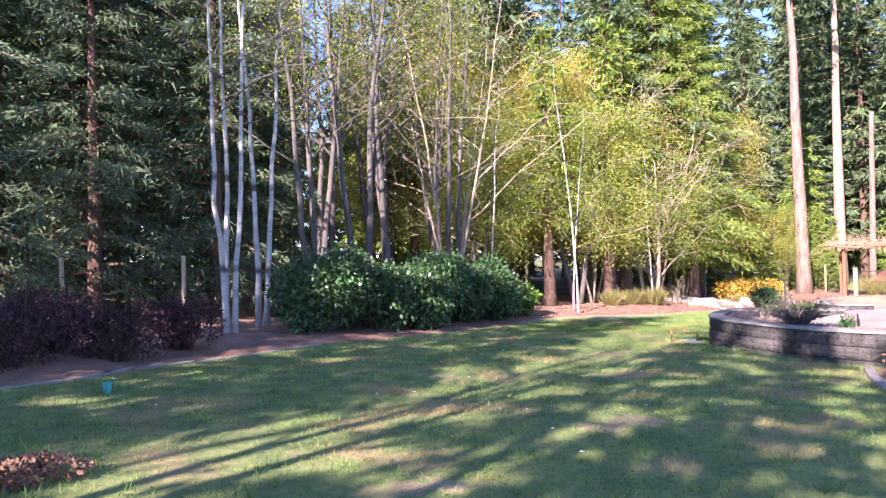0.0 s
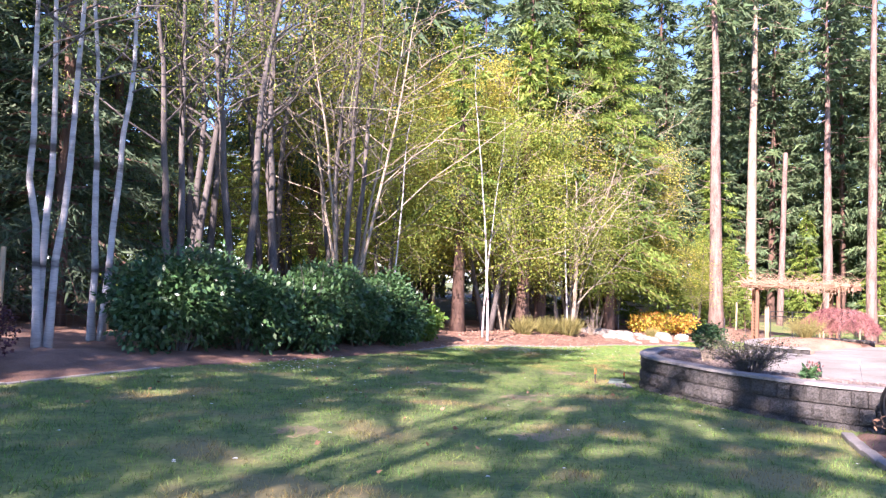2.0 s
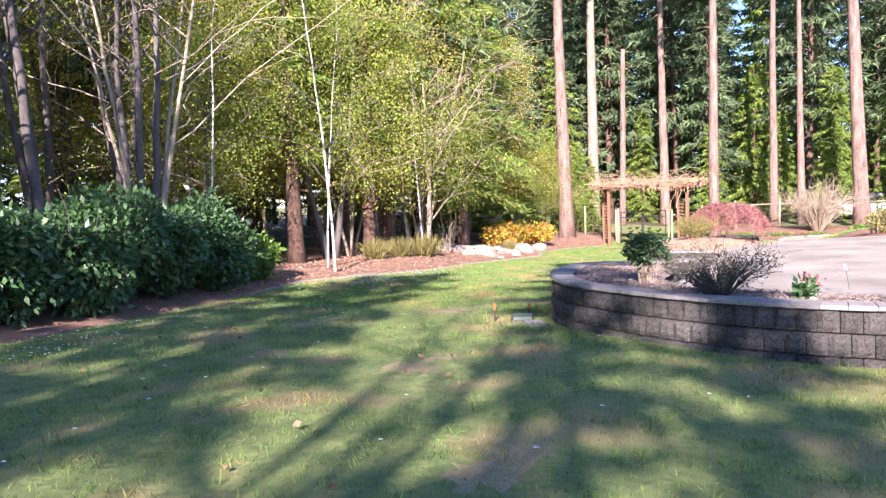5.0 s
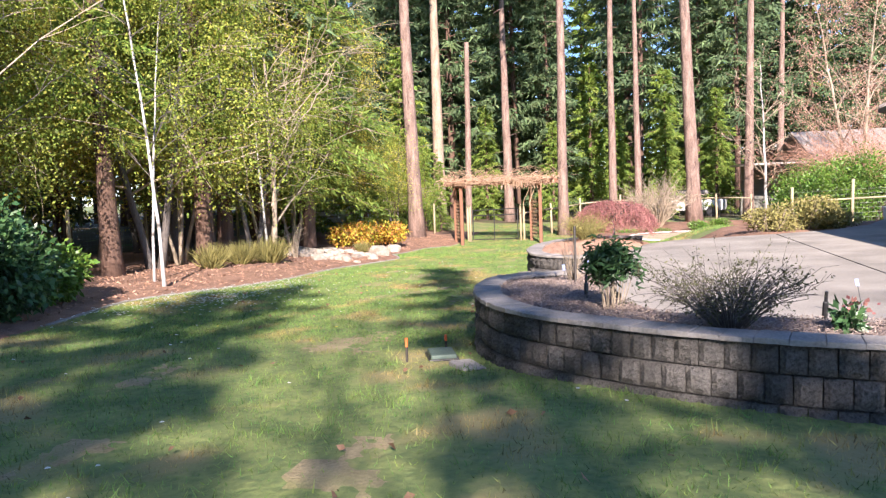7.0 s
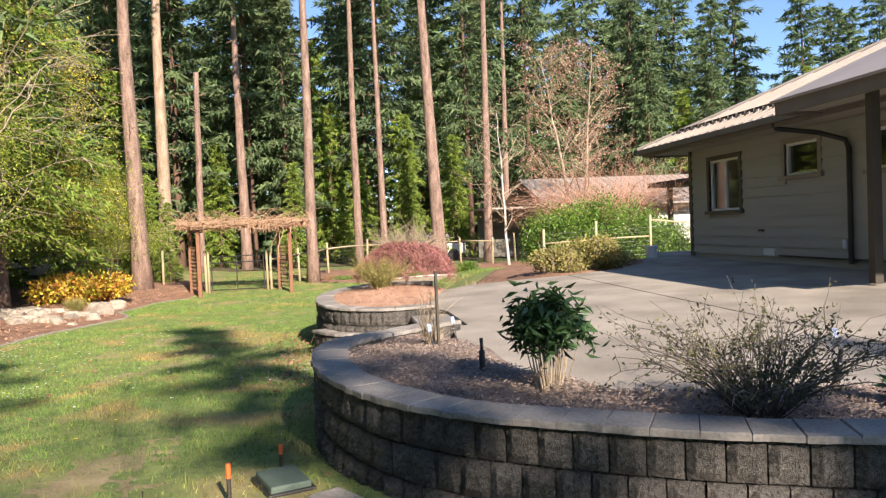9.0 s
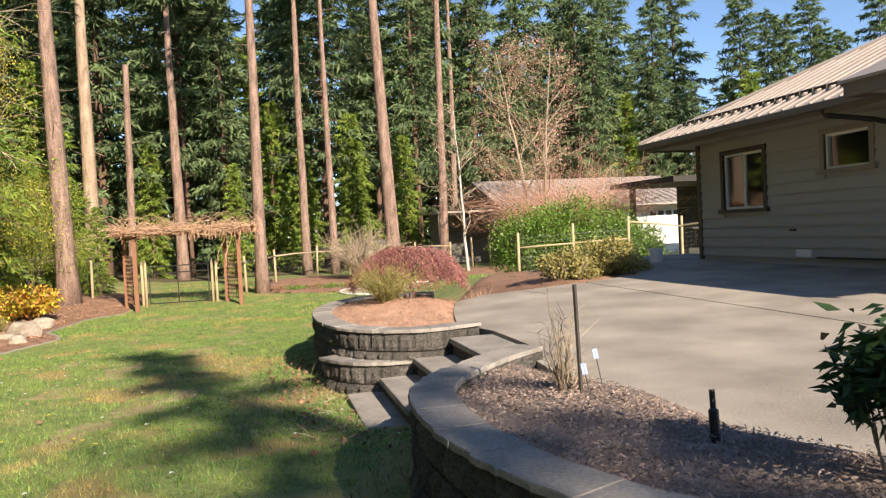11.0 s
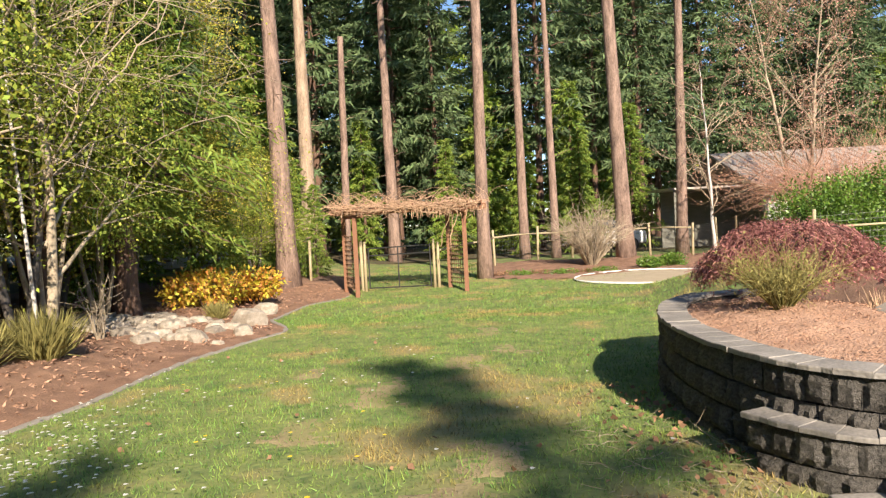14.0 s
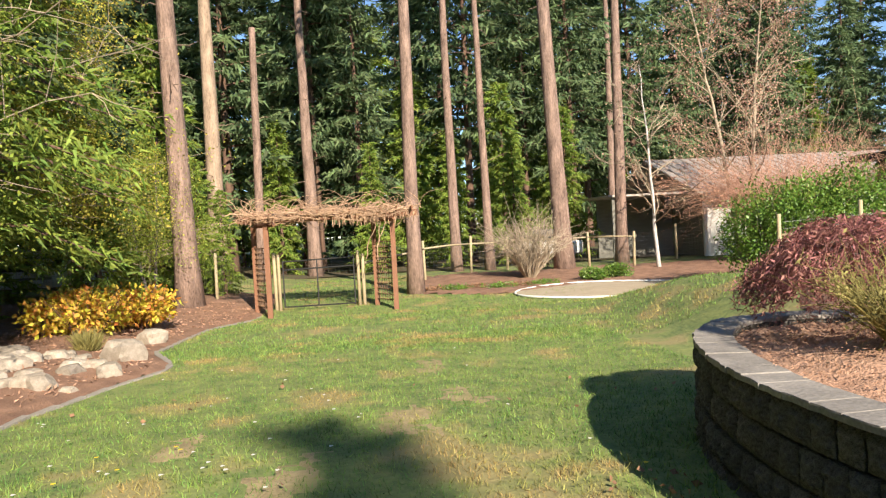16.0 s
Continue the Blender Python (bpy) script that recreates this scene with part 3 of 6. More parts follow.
# sand pad with a pale rim
pad = thing("sand_pad", "low oval sand pad with a pale rim", "sand pad", kind="structure")
ang = np.linspace(0, 2 * np.pi, 49)[:-1]
PADC = (37.6, 2.1)
pr = np.stack([PADC[0] + 1.75 * np.cos(ang), PADC[1] + 2.6 * np.sin(ang)], 1)
pv = np.vstack([np.column_stack([pr, ground(pr[:, 0], pr[:, 1]) + 0.04]), [(*PADC, gz(*PADC) + 0.06)]])
part("sand", (pv, [(i, (i + 1) % 48, 48) for i in range(48)]), M_sand, pad)
loop = np.vstack([pv[:48], pv[:1]])
part("rim", tube(loop, 0.03, 6, False), M_white, pad)


# ---- house ----
FY, FX = -1.6, 24.75
WINDOWS = [(22.70, 23.88, 1.42, 2.50), (20.27, 21.19, 1.98, 2.56), (18.0, 19.02, 1.93, 2.55)]
house = thing("house", "taupe lap-sided house with a metal roof, facade in shade", "house")
xs = sorted({14.0, FX, *[w[0] for w in WINDOWS], *[w[1] for w in WINDOWS]})
pieces = []
for x0, x1 in zip(xs[:-1], xs[1:]):
    w = [w for w in WINDOWS if w[0] <= x0 < w[1]]
    if w:
        pieces += [(x0, x1, 0.1, w[0][2]), (x0, x1, w[0][3], 2.82)]
    else:
        pieces.append((x0, x1, 0.1, 2.82))
for x0, x1, z0, z1 in pieces:
    part("wall", box(x0, x1, FY - 0.16, FY - 0.02, z0, z1), M_siding, house)
z = 0.5
while z < 2.8:
    top = min(z + 0.19, 2.82)
    spans = [(14.0, FX)]
    for a, b, c, d in WINDOWS:
        if c < top - 0.02 and d > z + 0.02:
            spans = [s for x0, x1 in spans for s in ((x0, min(x1, a)), (max(x0, b), x1)) if s[1] - s[0] > 0.02]
    for x0, x1 in spans:
        v = [(x0, FY - 0.02, z), (x1, FY - 0.02, z), (x1, FY + 0.022, z), (x0, FY + 0.022, z), (x0, FY - 0.02, top), (x1, FY - 0.02, top), (x1, FY - 0.008, top), (x0, FY - 0.008, top)]
        part("plank", (np.array(v), [(0, 1, 2, 3), (7, 6, 5, 4), (3, 2, 6, 7), (0, 4, 5, 1), (1, 5, 6, 2), (0, 3, 7, 4)]), M_siding, house)
    z += 0.19
part("foundation", box(14.0, FX - 0.03, FY - 0.16, FY - 0.03, -0.3, 0.49), M_foundation, house)
part("corner_board", box(FX - 0.09, FX + 0.03, FY - 0.02, FY + 0.03, 0.42, 2.80), M_trimdark, house)
part("wall", box(FX - 0.15, FX, FY - 9, FY - 0.17, -0.3, 2.82), M_siding, house)
part("wall", box(14.0, 14.15, FY - 9, FY - 0.17, -0.3, 2.82), M_siding, house)
part("wall", box(14.0, FX, FY - 9.15, FY - 9, -0.3, 2.82), M_siding, house)
# dark board added indoors so that the window panes read dark
part("partition", box(14.2, FX - 0.2, FY - 1.5, FY - 1.4, 0.42, 2.78), M_trimdark, house)
part("floor_slab", box(14.16, FX - 0.16, FY - 8.9, FY - 0.17, 0.3, 0.42), M_foundation, house)
part("soffit", box(13.2, FX + 0.78, FY - 9.7, FY + 0.74, 2.80, 2.84), M_soffit, house)
part("fascia", box(13.2, FX + 0.80, FY + 0.74, FY + 0.79, 2.76, 2.93, 0.008), M_fascia, house)
part("fascia", box(FX + 0.78, FX + 0.83, FY - 9.7, FY + 0.74, 2.76, 2.93, 0.008), M_fascia, house)
# hip roof with standing ribs
EX0, EX1, EY0, EY1, EZ, SL = 13.1, FX + 0.88, FY - 9.8, FY + 0.86, 2.94, 0.46
run = (EY1 - EY0) / 2
rz, ry = EZ + run * SL, EY1 - run
rv = np.array([(EX0, EY0, EZ), (EX1, EY0, EZ), (EX1, EY1, EZ), (EX0, EY1, EZ), (EX0 + run, ry, rz), (EX1 - run, ry, rz)])
rv = np.vstack([rv, rv - (0, 0, 0.05)])
roof = part("roof", (rv, [(3, 2, 5, 4), (1, 0, 4, 5), (2, 1, 5), (0, 3, 4), (9, 10, 11, 8), (7, 11, 10, 6), (8, 11, 7), (6, 10, 9), (3, 9, 8, 2), (2, 8, 7, 1), (1, 7, 6, 0), (0, 6, 9, 3)]), M_roof, house, "pale brown ribbed metal roof")
for x in np.arange(EX0 + 0.2, EX1 - 0.1, 0.30):
    rise = min(run, x - EX0, EX1 - x)
    part("rib", tube([(x, EY1 + 0.01, EZ + 0.012), (x, EY1 - rise, EZ + rise * SL + 0.012)], 0.016, 5), M_roof, roof)
part("ridge_cap", tube([(EX1, EY1, EZ + 0.02), (EX1 - run, ry, rz + 0.02)], 0.05, 6), M_roof, roof)
sg = [(EX1 - 0.9 - 0.3 * i) for i in range(18)]
part("snow_guard", tube([(EX1 - 0.75, EY1 - 0.62, EZ + 0.62 * SL + 0.07), (15, EY1 - 0.62, EZ + 0.62 * SL + 0.07)], 0.022, 6), M_trimdark, roof)
for x in sg:
    part("bracket", box(x - 0.05, x + 0.05, EY1 - 0.66, EY1 - 0.56, EZ + 0.24, EZ + 0.36), M_trimdark, roof)
part("gutter", box(EX0, EX1 + 0.02, EY1 - 0.06, EY1 + 0.05, EZ - 0.12, EZ - 0.005, 0.02), M_fascia, house)
part("gutter", box(EX1 - 0.06, EX1 + 0.05, EY0, EY1 - 0.07, EZ - 0.12, EZ - 0.005, 0.02), M_fascia, house)

for i, (x0, x1, z0, z1) in enumerate(WINDOWS):
    dark = i == 0
    win = part("window", join([box(x0 - 0.09, x0, FY - 0.05, FY + 0.03, z0 - 0.0, z1 + 0.09), box(x1, x1 + 0.09, FY - 0.05, FY + 0.03, z0, z1 + 0.09), box(x0, x1, FY - 0.05, FY + 0.03, z1, z1 + 0.09)]), M_trimdark if dark else M_trim, house, "window casing")
    part("sill", box(x0 - 0.14, x1 + 0.14, FY - 0.04, FY + 0.075, z0 - 0.07, z0, 0.008), M_trimdark if dark else M_trim, win)
    w = 0.045
    fr = [box(x0, x0 + w, FY - 0.09, FY - 0.02, z0, z1), box(x1 - w, x1, FY - 0.09, FY - 0.02, z0, z1), box(x0 + w, x1 - w, FY - 0.09, FY - 0.02, z0, z0 + w), box(x0 + w, x1 - w, FY - 0.09, FY - 0.02, z1 - w, z1)]
    if dark:
        xm = (x0 + x1) / 2
        fr.append(box(xm - 0.02, xm + 0.02, FY - 0.085, FY - 0.025, z0 + w, z1 - w))
    part("window_frame", join(fr), M_white, win, "white vinyl frame")
    part("pane", box(x0 + w, x1 - w, FY - 0.062, FY - 0.056, z0 + w, z1 - w), M_glass, win)
part("downspout", tube([(20.33, FY + 0.80, 2.83), (20.33, FY + 0.74, 2.74), (19.85, FY + 0.30, 2.60), (19.5, FY + 0.09, 2.44), (19.45, FY + 0.07, 2.30), (19.45, FY + 0.07, 1.2), (19.45, FY + 0.07, 0.46)], 0.042, 8), M_black, house, "black bent downspout")
part("vent", box(21.55, 21.9, FY + 0.0, FY + 0.04, 0.52, 0.66, 0.01), M_white, house, "white foundation vent")
part("outlet_box", box(19.6, 19.68, FY + 0.0, FY + 0.05, 0.7, 0.85, 0.01), M_white, house)
part("hose_bib", box(21.9, 22.02, FY + 0.0, FY + 0.07, 0.98, 1.02, 0.01), M_trimdark, house)
part("conduit", tube([(21.4, FY + 0.04, 0.53), (14.3, FY + 0.04, 0.53)], 0.016, 6), M_black, house)
# porch roof
part("porch_soffit", box(13.6, 19.05, FY + 0.8, -0.12, 2.83, 2.87), M_soffit, house)
part("porch_fascia", box(13.55, 19.12, -0.12, -0.06, 2.78, 2.99, 0.008), M_fascia, house)
part("porch_fascia", box(19.05, 19.12, FY + 0.80, -0.12, 2.78, 2.99, 0.008), M_fascia, house)
part("porch_roof", (np.array([(13.5, -0.02, 3.0), (19.18, -0.02, 3.0), (18.2, -2.4, 4.1), (13.5, -2.4, 4.1), (13.5, -0.02, 2.96), (19.18, -0.02, 2.96), (18.2, -2.4, 4.06), (13.5, -2.4, 4.06), (19.18, -1.2, 3.05), (19.18, -1.2, 3.01)]), [(3, 2, 1, 0), (4, 5, 6, 7), (1, 5, 4, 0), (2, 8, 1), (8, 9, 5, 1), (9, 6, 5), (0, 4, 7, 3), (3, 7, 6, 2)]), M_roof, house)
part("porch_post", box(17.3, 17.42, -0.32, -0.2, 0.37, 2.83, 0.01), M_trimdark, house)

bucket = thing("bucket", "white plastic bucket standing on the patio", "bucket", at=pose(25.3, -0.85, 0.36))
part("body", tube([(0, 0, 0.0), (0, 0, 0.02), (0, 0, 0.28), (0, 0, 0.30)], [0.115, 0.12, 0.145, 0.15], 16), M_white, bucket)
part("rim", tube([(0, 0, 0.27), (0, 0, 0.31)], 0.158, 16), M_white, bucket)


# ---- fences, gate and arbor ----
def post(name, h, r, mat, rng):
    return mesh(name, *tube([(0, 0, -0.3), (0, 0, h * 0.5), (0, 0, h - 0.01), (0, 0, h)], [r * 1.08, r, r * 0.95, r * 0.8], 8), mat, True)


POST = post("post", 1.42, 0.05, M_post, None)


def fence(label, line, height, rails, group, post_mesh=None, spacing=2.4, mesh_step=0.15):
    """Poles, rails and square wire mesh along a line on the ground."""
    top = thing("wire_fence", label, "fence", group)
    rng = np.random.default_rng(len(line) * 7)
    wires = []
    for (x0, y0), (x1, y1) in zip(line[:-1], line[1:]):
        ln = math.hypot(x1 - x0, y1 - y0)
        n = max(1, round(ln / spacing))
        for i in range(n):
            xa, ya = x0 + (x1 - x0) * i / n, y0 + (y1 - y0) * i / n
            xb, yb = x0 + (x1 - x0) * (i + 1) / n, y0 + (y1 - y0) * (i + 1) / n
            za, zb = gz(xa, ya), gz(xb, yb)
            part("post", post_mesh or POST, None, top, at=pose(xa, ya, za, rng.uniform(-1.5, 1.5), rng.uniform(-1.5, 1.5), rng.uniform(0, 360)) @ Matrix.Diagonal((1, 1, height / 1.42 * rng.uniform(0.95, 1.06), 1)))
            for hz in rails:
                part("rail", tube([(xa, ya, za + hz), ((xa + xb) / 2, (ya + yb) / 2, (za + zb) / 2 + hz + rng.uniform(-0.03, 0.03)), (xb, yb, zb + hz)], [0.035, 0.03, 0.026], 6), M_post, top, smooth=True)
            m = max(2, int(ln / n / mesh_step))
            for k in range(m + 1):
                t = k / m
                wires.append(tube([(xa + (xb - xa) * t, ya + (yb - ya) * t, za + (zb - za) * t + 0.02), (xa + (xb - xa) * t, ya + (yb - ya) * t, za + (zb - za) * t + height * 0.9)], 0.0028, 3, False))
            for hz in np.arange(0.05, height * 0.91, mesh_step):
                wires.append(tube([(xa, ya, za + hz), (xb, yb, zb + hz)], 0.0028, 3, False))
    part("wire_mesh", join(wires), M_wire, top, "grey welded wire mesh")
    return top


fence("peeled-pole fence with wire mesh beside the gate", [(37.7, 8.95), (40.5, 8.0), (43.4, 6.8), (45.0, 4.9), (46.0, 3.3), (46.2, 1.6), (43.8, -1.1)], 1.4, [1.15], "fences")
fence("wire fence with slim wooden posts by the sheds", [(43.8, -1.1), (45.2, -2.6), (46.4, -3.9), (47.2, -6.0)], 1.4, [], "fences", spacing=1.6)
fence("wooden rail fence with wire mesh in front of the hedge", [(33.0, -0.5), (32.6, -2.2), (32.5, -4.1)], 1.5, [0.95], "fences", spacing=2.6)
fence("wooden rail fence beside the house", [(32.5, -4.1), (33.4, -6.6), (32.0, -9.4)], 1.75, [1.5], "fences", spacing=2.6)
fence("wire mesh fence on wooden posts under the trees", [(37.7, 11.35), (40.0, 13.4), (40.2, 15.4), (36.5, 18.6), (30.0, 19.5), (22.0, 18.2), (14.0, 17.6), (7.35, 16.3), (5.0, 17.0), (-2.5, 17.5)], 1.5, [], "fences", spacing=2.3)

AZ = gz(36.5, 9.7)
arbor = thing("arbor", "brown timber arbor over the garden gate, roofed with dry vines", "arbor")
for x, y in ((36.4, 11.36), (36.4, 8.12), (37.4, 11.82), (37.4, 8.6)):
    part("post", box(x - 0.065, x + 0.065, y - 0.065, y + 0.065, AZ - 0.3, AZ + 2.36, 0.008), M_arbor, arbor)
for y0, y1 in ((11.25, 11.71), (8.22, 8.7)):
    part("side_beam", tube([(36.05, y0 - 0.15, AZ + 2.38), (37.75, y1 + 0.15, AZ + 2.38)], 0.06, 4), M_arbor, arbor)
for x in (36.35, 37.4):
    part("cross_beam", box(x - 0.035, x + 0.035, 7.45, 12.05, AZ + 2.44, AZ + 2.6, 0.006), M_arbor, arbor)
for y in np.arange(7.6, 12.0, 0.4):
    part("rafter", box(36.0, 37.75, y - 0.02, y + 0.02, AZ + 2.6, AZ + 2.68), M_arbor, arbor)
for y0, y1 in ((11.36, 11.82), (8.12, 8.6)):
    for k in range(8):
        t = (k + 0.5) / 8
        part("lath", box(36.4 + t - 0.014, 36.4 + t + 0.014, y0 + (y1 - y0) * t - 0.01, y0 + (y1 - y0) * t + 0.01, AZ + 0.2, AZ + 1.8), M_lattice, arbor)
    for z in np.arange(AZ + 0.25, AZ + 1.8, 0.14):
        part("lath", tube([(36.46, y0 + 0.05, z), (37.34, y1 - 0.02, z)], 0.013, 4), M_lattice, arbor)
rng = np.random.default_rng(3)
vines = []
for i in range(520):
    y0 = rng.uniform(7.65, 11.95)
    L = rng.uniform(0.3, 1.1)
    a = np.array([rng.uniform(35.9, 37.75), y0, AZ + 2.54 + 0.15 * rng.random() ** 1.5])
    b = a + np.array([rng.uniform(-0.35, 0.35), rng.choice([-1, 1]) * L, rng.uniform(-0.08, 0.1)])
    b[1] = np.clip(b[1], 7.55, 12.1)
    vines.append(tube(wobble(rng, a, b, 8, 0.13), rng.uniform(0.005, 0.012), 4, False))
for i in range(95):
    a = np.array([rng.uniform(36, 37.6), rng.uniform(7.3, 12.1), AZ + 2.62])
    turn, size, way = rng.uniform(1.5, 5.5), rng.uniform(0.08, 0.34), rng.choice([-1, 1])
    t = np.linspace(0, turn, 12)
    loop = a + np.column_stack([0.25 * size * np.sin(t * 0.7), way * size * (1.1 * t / 2 - 0.5 * np.sin(t)), size * (1 - np.cos(t)) * 0.75 + 0.02 * t])
    vines.append(tube(loop + rng.normal(size=(12, 3)) * 0.012, np.linspace(0.009, 0.003, 12), 4, False))
for i in range(150):
    y0 = rng.choice([rng.uniform(7.5, 11.9), rng.normal(9.2, 0.55)])
    a = np.array([35.95 + rng.uniform(0, 0.3), y0, AZ + 2.56])
    vines.append(tube(wobble(rng, a, a + (0, rng.normal() * 0.03, -rng.uniform(0.05, 0.28) * (1.2 if y0 < 10 else 0.6)), 4, 0.03), [0.004, 0.009, 0.012, 0.006], 5))
for i in range(3):
    a = np.array([36.2, 8.3 + 0.12 * i, AZ + 2.3])
    vines.append(tube(wobble(rng, a, a + (0.05, rng.normal() * 0.1, -0.9), 7, 0.12), 0.012, 5))
part("vine", join(vines), M_vine, arbor, "tangled dry wisteria vine with seed pods")

gate = thing("garden_gate", "slim black metal garden gate with wire mesh, closed", "gate")
GZ0 = gz(37.6, 10.2)
bars = [((37.6, 9.2, 0.08), (37.6, 9.2, 1.42)), ((37.6, 11.12, 0.08), (37.6, 11.12, 1.36)), ((37.6, 10.2, 0.08), (37.6, 10.2, 1.38)), ((37.6, 9.2, 1.38), (37.6, 11.12, 1.34)), ((37.6, 9.2, 1.14), (37.6, 11.12, 1.12)), ((37.6, 9.2, 0.1), (37.6, 11.12, 0.1))]
for a, b in bars:
    part("bar", tube([np.array(a) + (0, 0, GZ0), np.array(b) + (0, 0, GZ0)], 0.02, 6), M_black, gate)
part("wire_mesh", join([tube([(37.6, y, GZ0 + 0.1), (37.6, y, GZ0 + 1.3)], 0.002, 3, False) for y in np.arange(9.3, 11.1, 0.1)] + [tube([(37.6, 9.2, GZ0 + z), (37.6, 11.12, GZ0 + z)], 0.002, 3, False) for z in np.arange(0.2, 1.3, 0.1)]), M_wire, gate)
for y in (9.08, 11.24):
    gp = thing("gate_post", "peeled wooden gate post with a pale top", "post", "gate posts", at=pose(37.62, y, GZ0))
    part("shaft", tube([(0, 0, -0.3), (0, 0, 1.5), (0, 0, 1.55)], [0.05, 0.045, 0.035], 8), M_post, gp, smooth=True)


# ---- plants: builders ----
def along(rng, poly, n):
    t = rng.uniform(0.15, 1, n) * (len(poly) - 1)
    i = np.minimum(t.astype(int), len(poly) - 2)
    f = (t - i)[:, None]
    return poly[i] * (1 - f) + poly[i + 1] * f


def broadleaf(name, label, category, group, seed, h, r, stems, crown_from, spread, limb_n, n_leaf, size, width, mat_bark, mat_leaf, up=0.6, twigs=4, scatter=0.22, lean=0.25, droop=0.15, twig_mat=None, base_spread=0.25):
    """A broad-leaved tree or shrub: stems, limbs, twigs and single leaves."""
    rng = np.random.default_rng(seed)
    top = thing(name, label, category, group)
    limb_tubes, twig_tubes, pts = [], [], []
    for s in range(stems):
        az = 2 * np.pi * (s + rng.random() * 0.6) / stems
        b0 = np.array([np.cos(az), np.sin(az), 0]) * base_spread * r * 4 * (stems > 1)
        tip = np.array([np.cos(az), np.sin(az), 0]) * lean * h * (0.25 if stems == 1 else 0.6) + (0, 0, h * rng.uniform(0.86, 1.0))
        p = wobble(rng, b0 - (0, 0, 0.15), tip, 14, h * 0.02)
        rad = r * (1 - np.linspace(0, 1, 14) ** 1.1 * 0.86)
        rad[0] *= 1.35
        part("trunk", tube(p, rad, 9), mat_bark, top, smooth=True)
        for k in range(limb_n):
            t = crown_from + (1 - crown_from) * (k + rng.random()) / limb_n
            i = min(int(t * 13), 12)
            a = p[i] + (p[i + 1] - p[i]) * (t * 13 - i)
            az2 = rng.uniform(0, 2 * np.pi)
            L = spread * (1.08 - 0.75 * (t - crown_from) / (1 - crown_from + 1e-6)) * rng.uniform(0.65, 1.15)
            b = a + np.array([np.cos(az2) * L, np.sin(az2) * L, L * up * rng.uniform(0.5, 1.3)])
            q = wobble(rng, a, b, 7, L * 0.12, L * droop)
            limb_tubes.append(tube(q, np.linspace(rad[i] * 0.42, 0.006 + rad[i] * 0.06, 7), 5, False))
            for m in range(twigs):
                c = q[rng.integers(2, 7)]
                d = c + rng.normal(size=3) * L * 0.22 + (b - a) * 0.22
                w = wobble(rng, c, d, 4, L * 0.05, L * droop * 0.5)
                twig_tubes.append(tube(w, [0.009, 0.007, 0.005, 0.003], 3, False))
                pts.append(w)
            pts.append(q[3:])
    tagged(part("branching", join(limb_tubes), twig_mat or mat_bark, top), kind="stuff")
    if twig_tubes:
        tagged(part("twigwork", join(twig_tubes), twig_mat or mat_bark, top), kind="stuff")
    if n_leaf:
        pick = rng.integers(len(pts), size=n_leaf)
        P = np.concatenate([along(rng, pts[k], c) for k, c in zip(*np.unique(pick, return_counts=True))])
        P = P + rng.normal(size=P.shape) * scatter
        part("crown", leaves(rng, P, size, width, 0.15, np.zeros(3)), mat_leaf, top)
    return top


def conifer(name, label, category, group, seed, h, r, crown_from, spread, n_branch, per, size, mat_bark, mat_leaf, droop=0.35, width=0.16, stubs=0, taper=1.0):
    """A conifer: a straight tapered trunk and whorls of drooping, needled boughs."""
    rng = np.random.default_rng(seed)
    top = thing(name, label, category, group)
    p = wobble(rng, (0, 0, -0.3), (rng.normal() * h * 0.006, rng.normal() * h * 0.006, h), 16, h * 0.004)
    rad = r * (1 - np.linspace(0, 1, 16) * 0.93)
    rad[0] *= 1.3
    part("trunk", tube(p, rad, 10), mat_bark, top, smooth=True)
    boughs, P, S = [], [], []
    for k in range(n_branch):
        t = crown_from + (1 - crown_from) * ((k + rng.random()) / n_branch) ** 0.92
        z = t * h
        i = min(int(t * 15), 14)
        a = p[i] + (p[i + 1] - p[i]) * (t * 15 - i)
        az = k * 2.4 + rng.uniform(-0.5, 0.5)
        f = (1 - t) / (1 - crown_from)
        L = spread * (0.12 + 0.88 * min(1, f ** 0.75 * taper + 0.08) * min(1, 0.55 + (t - crown_from) * 4)) * rng.uniform(0.45, 1.2)
        d = np.array([np.cos(az), np.sin(az), 0.12 + 0.35 * (1 - f)])
        q = wobble(rng, a, a + d * L, 6, L * 0.05, L * droop)
        boughs.append(tube(q[[0, 2, 5]], [0.02 + 0.014 * L, 0.014 + 0.006 * L, 0.006], 3, False))
        c = int(per * (0.35 + 0.65 * L / spread))
        s = along(rng, q, c)
        side = np.cross(d, (0, 0, 1))
        off = rng.uniform(-1, 1, (c, 1)) * side * L * 0.16
        P.append(s + off + rng.normal(size=(c, 3)) * 0.06 * L ** 0.5)
        S.append(d * 0.7 + off * 2.2 / max(L * 0.16, 0.01) * 0.25 - np.array([0, 0, 0.55]))
    for k in range(stubs):
        t = rng.uniform(0.08, crown_from)
        a = p[min(int(t * 15), 14)] * (1 - (t * 15 % 1)) + p[min(int(t * 15), 14) + 1] * (t * 15 % 1)
        az = rng.uniform(0, 6.28)
        L = rng.uniform(0.25, 1.3)
        boughs.append(tube(wobble(rng, a, a + np.array([np.cos(az), np.sin(az), rng.uniform(-0.4, 0.3)]) * L, 4, 0.1), [0.022, 0.015, 0.01, 0.006], 4, False))
    tagged(part("branching", join(boughs), mat_bark, top), kind="stuff")
    part("crown", leaves(rng, np.concatenate(P), size, width, 0.1, np.concatenate([np.broadcast_to(s, (len(s), 3)) for s in S]), thin=True), mat_leaf, top)
    return top


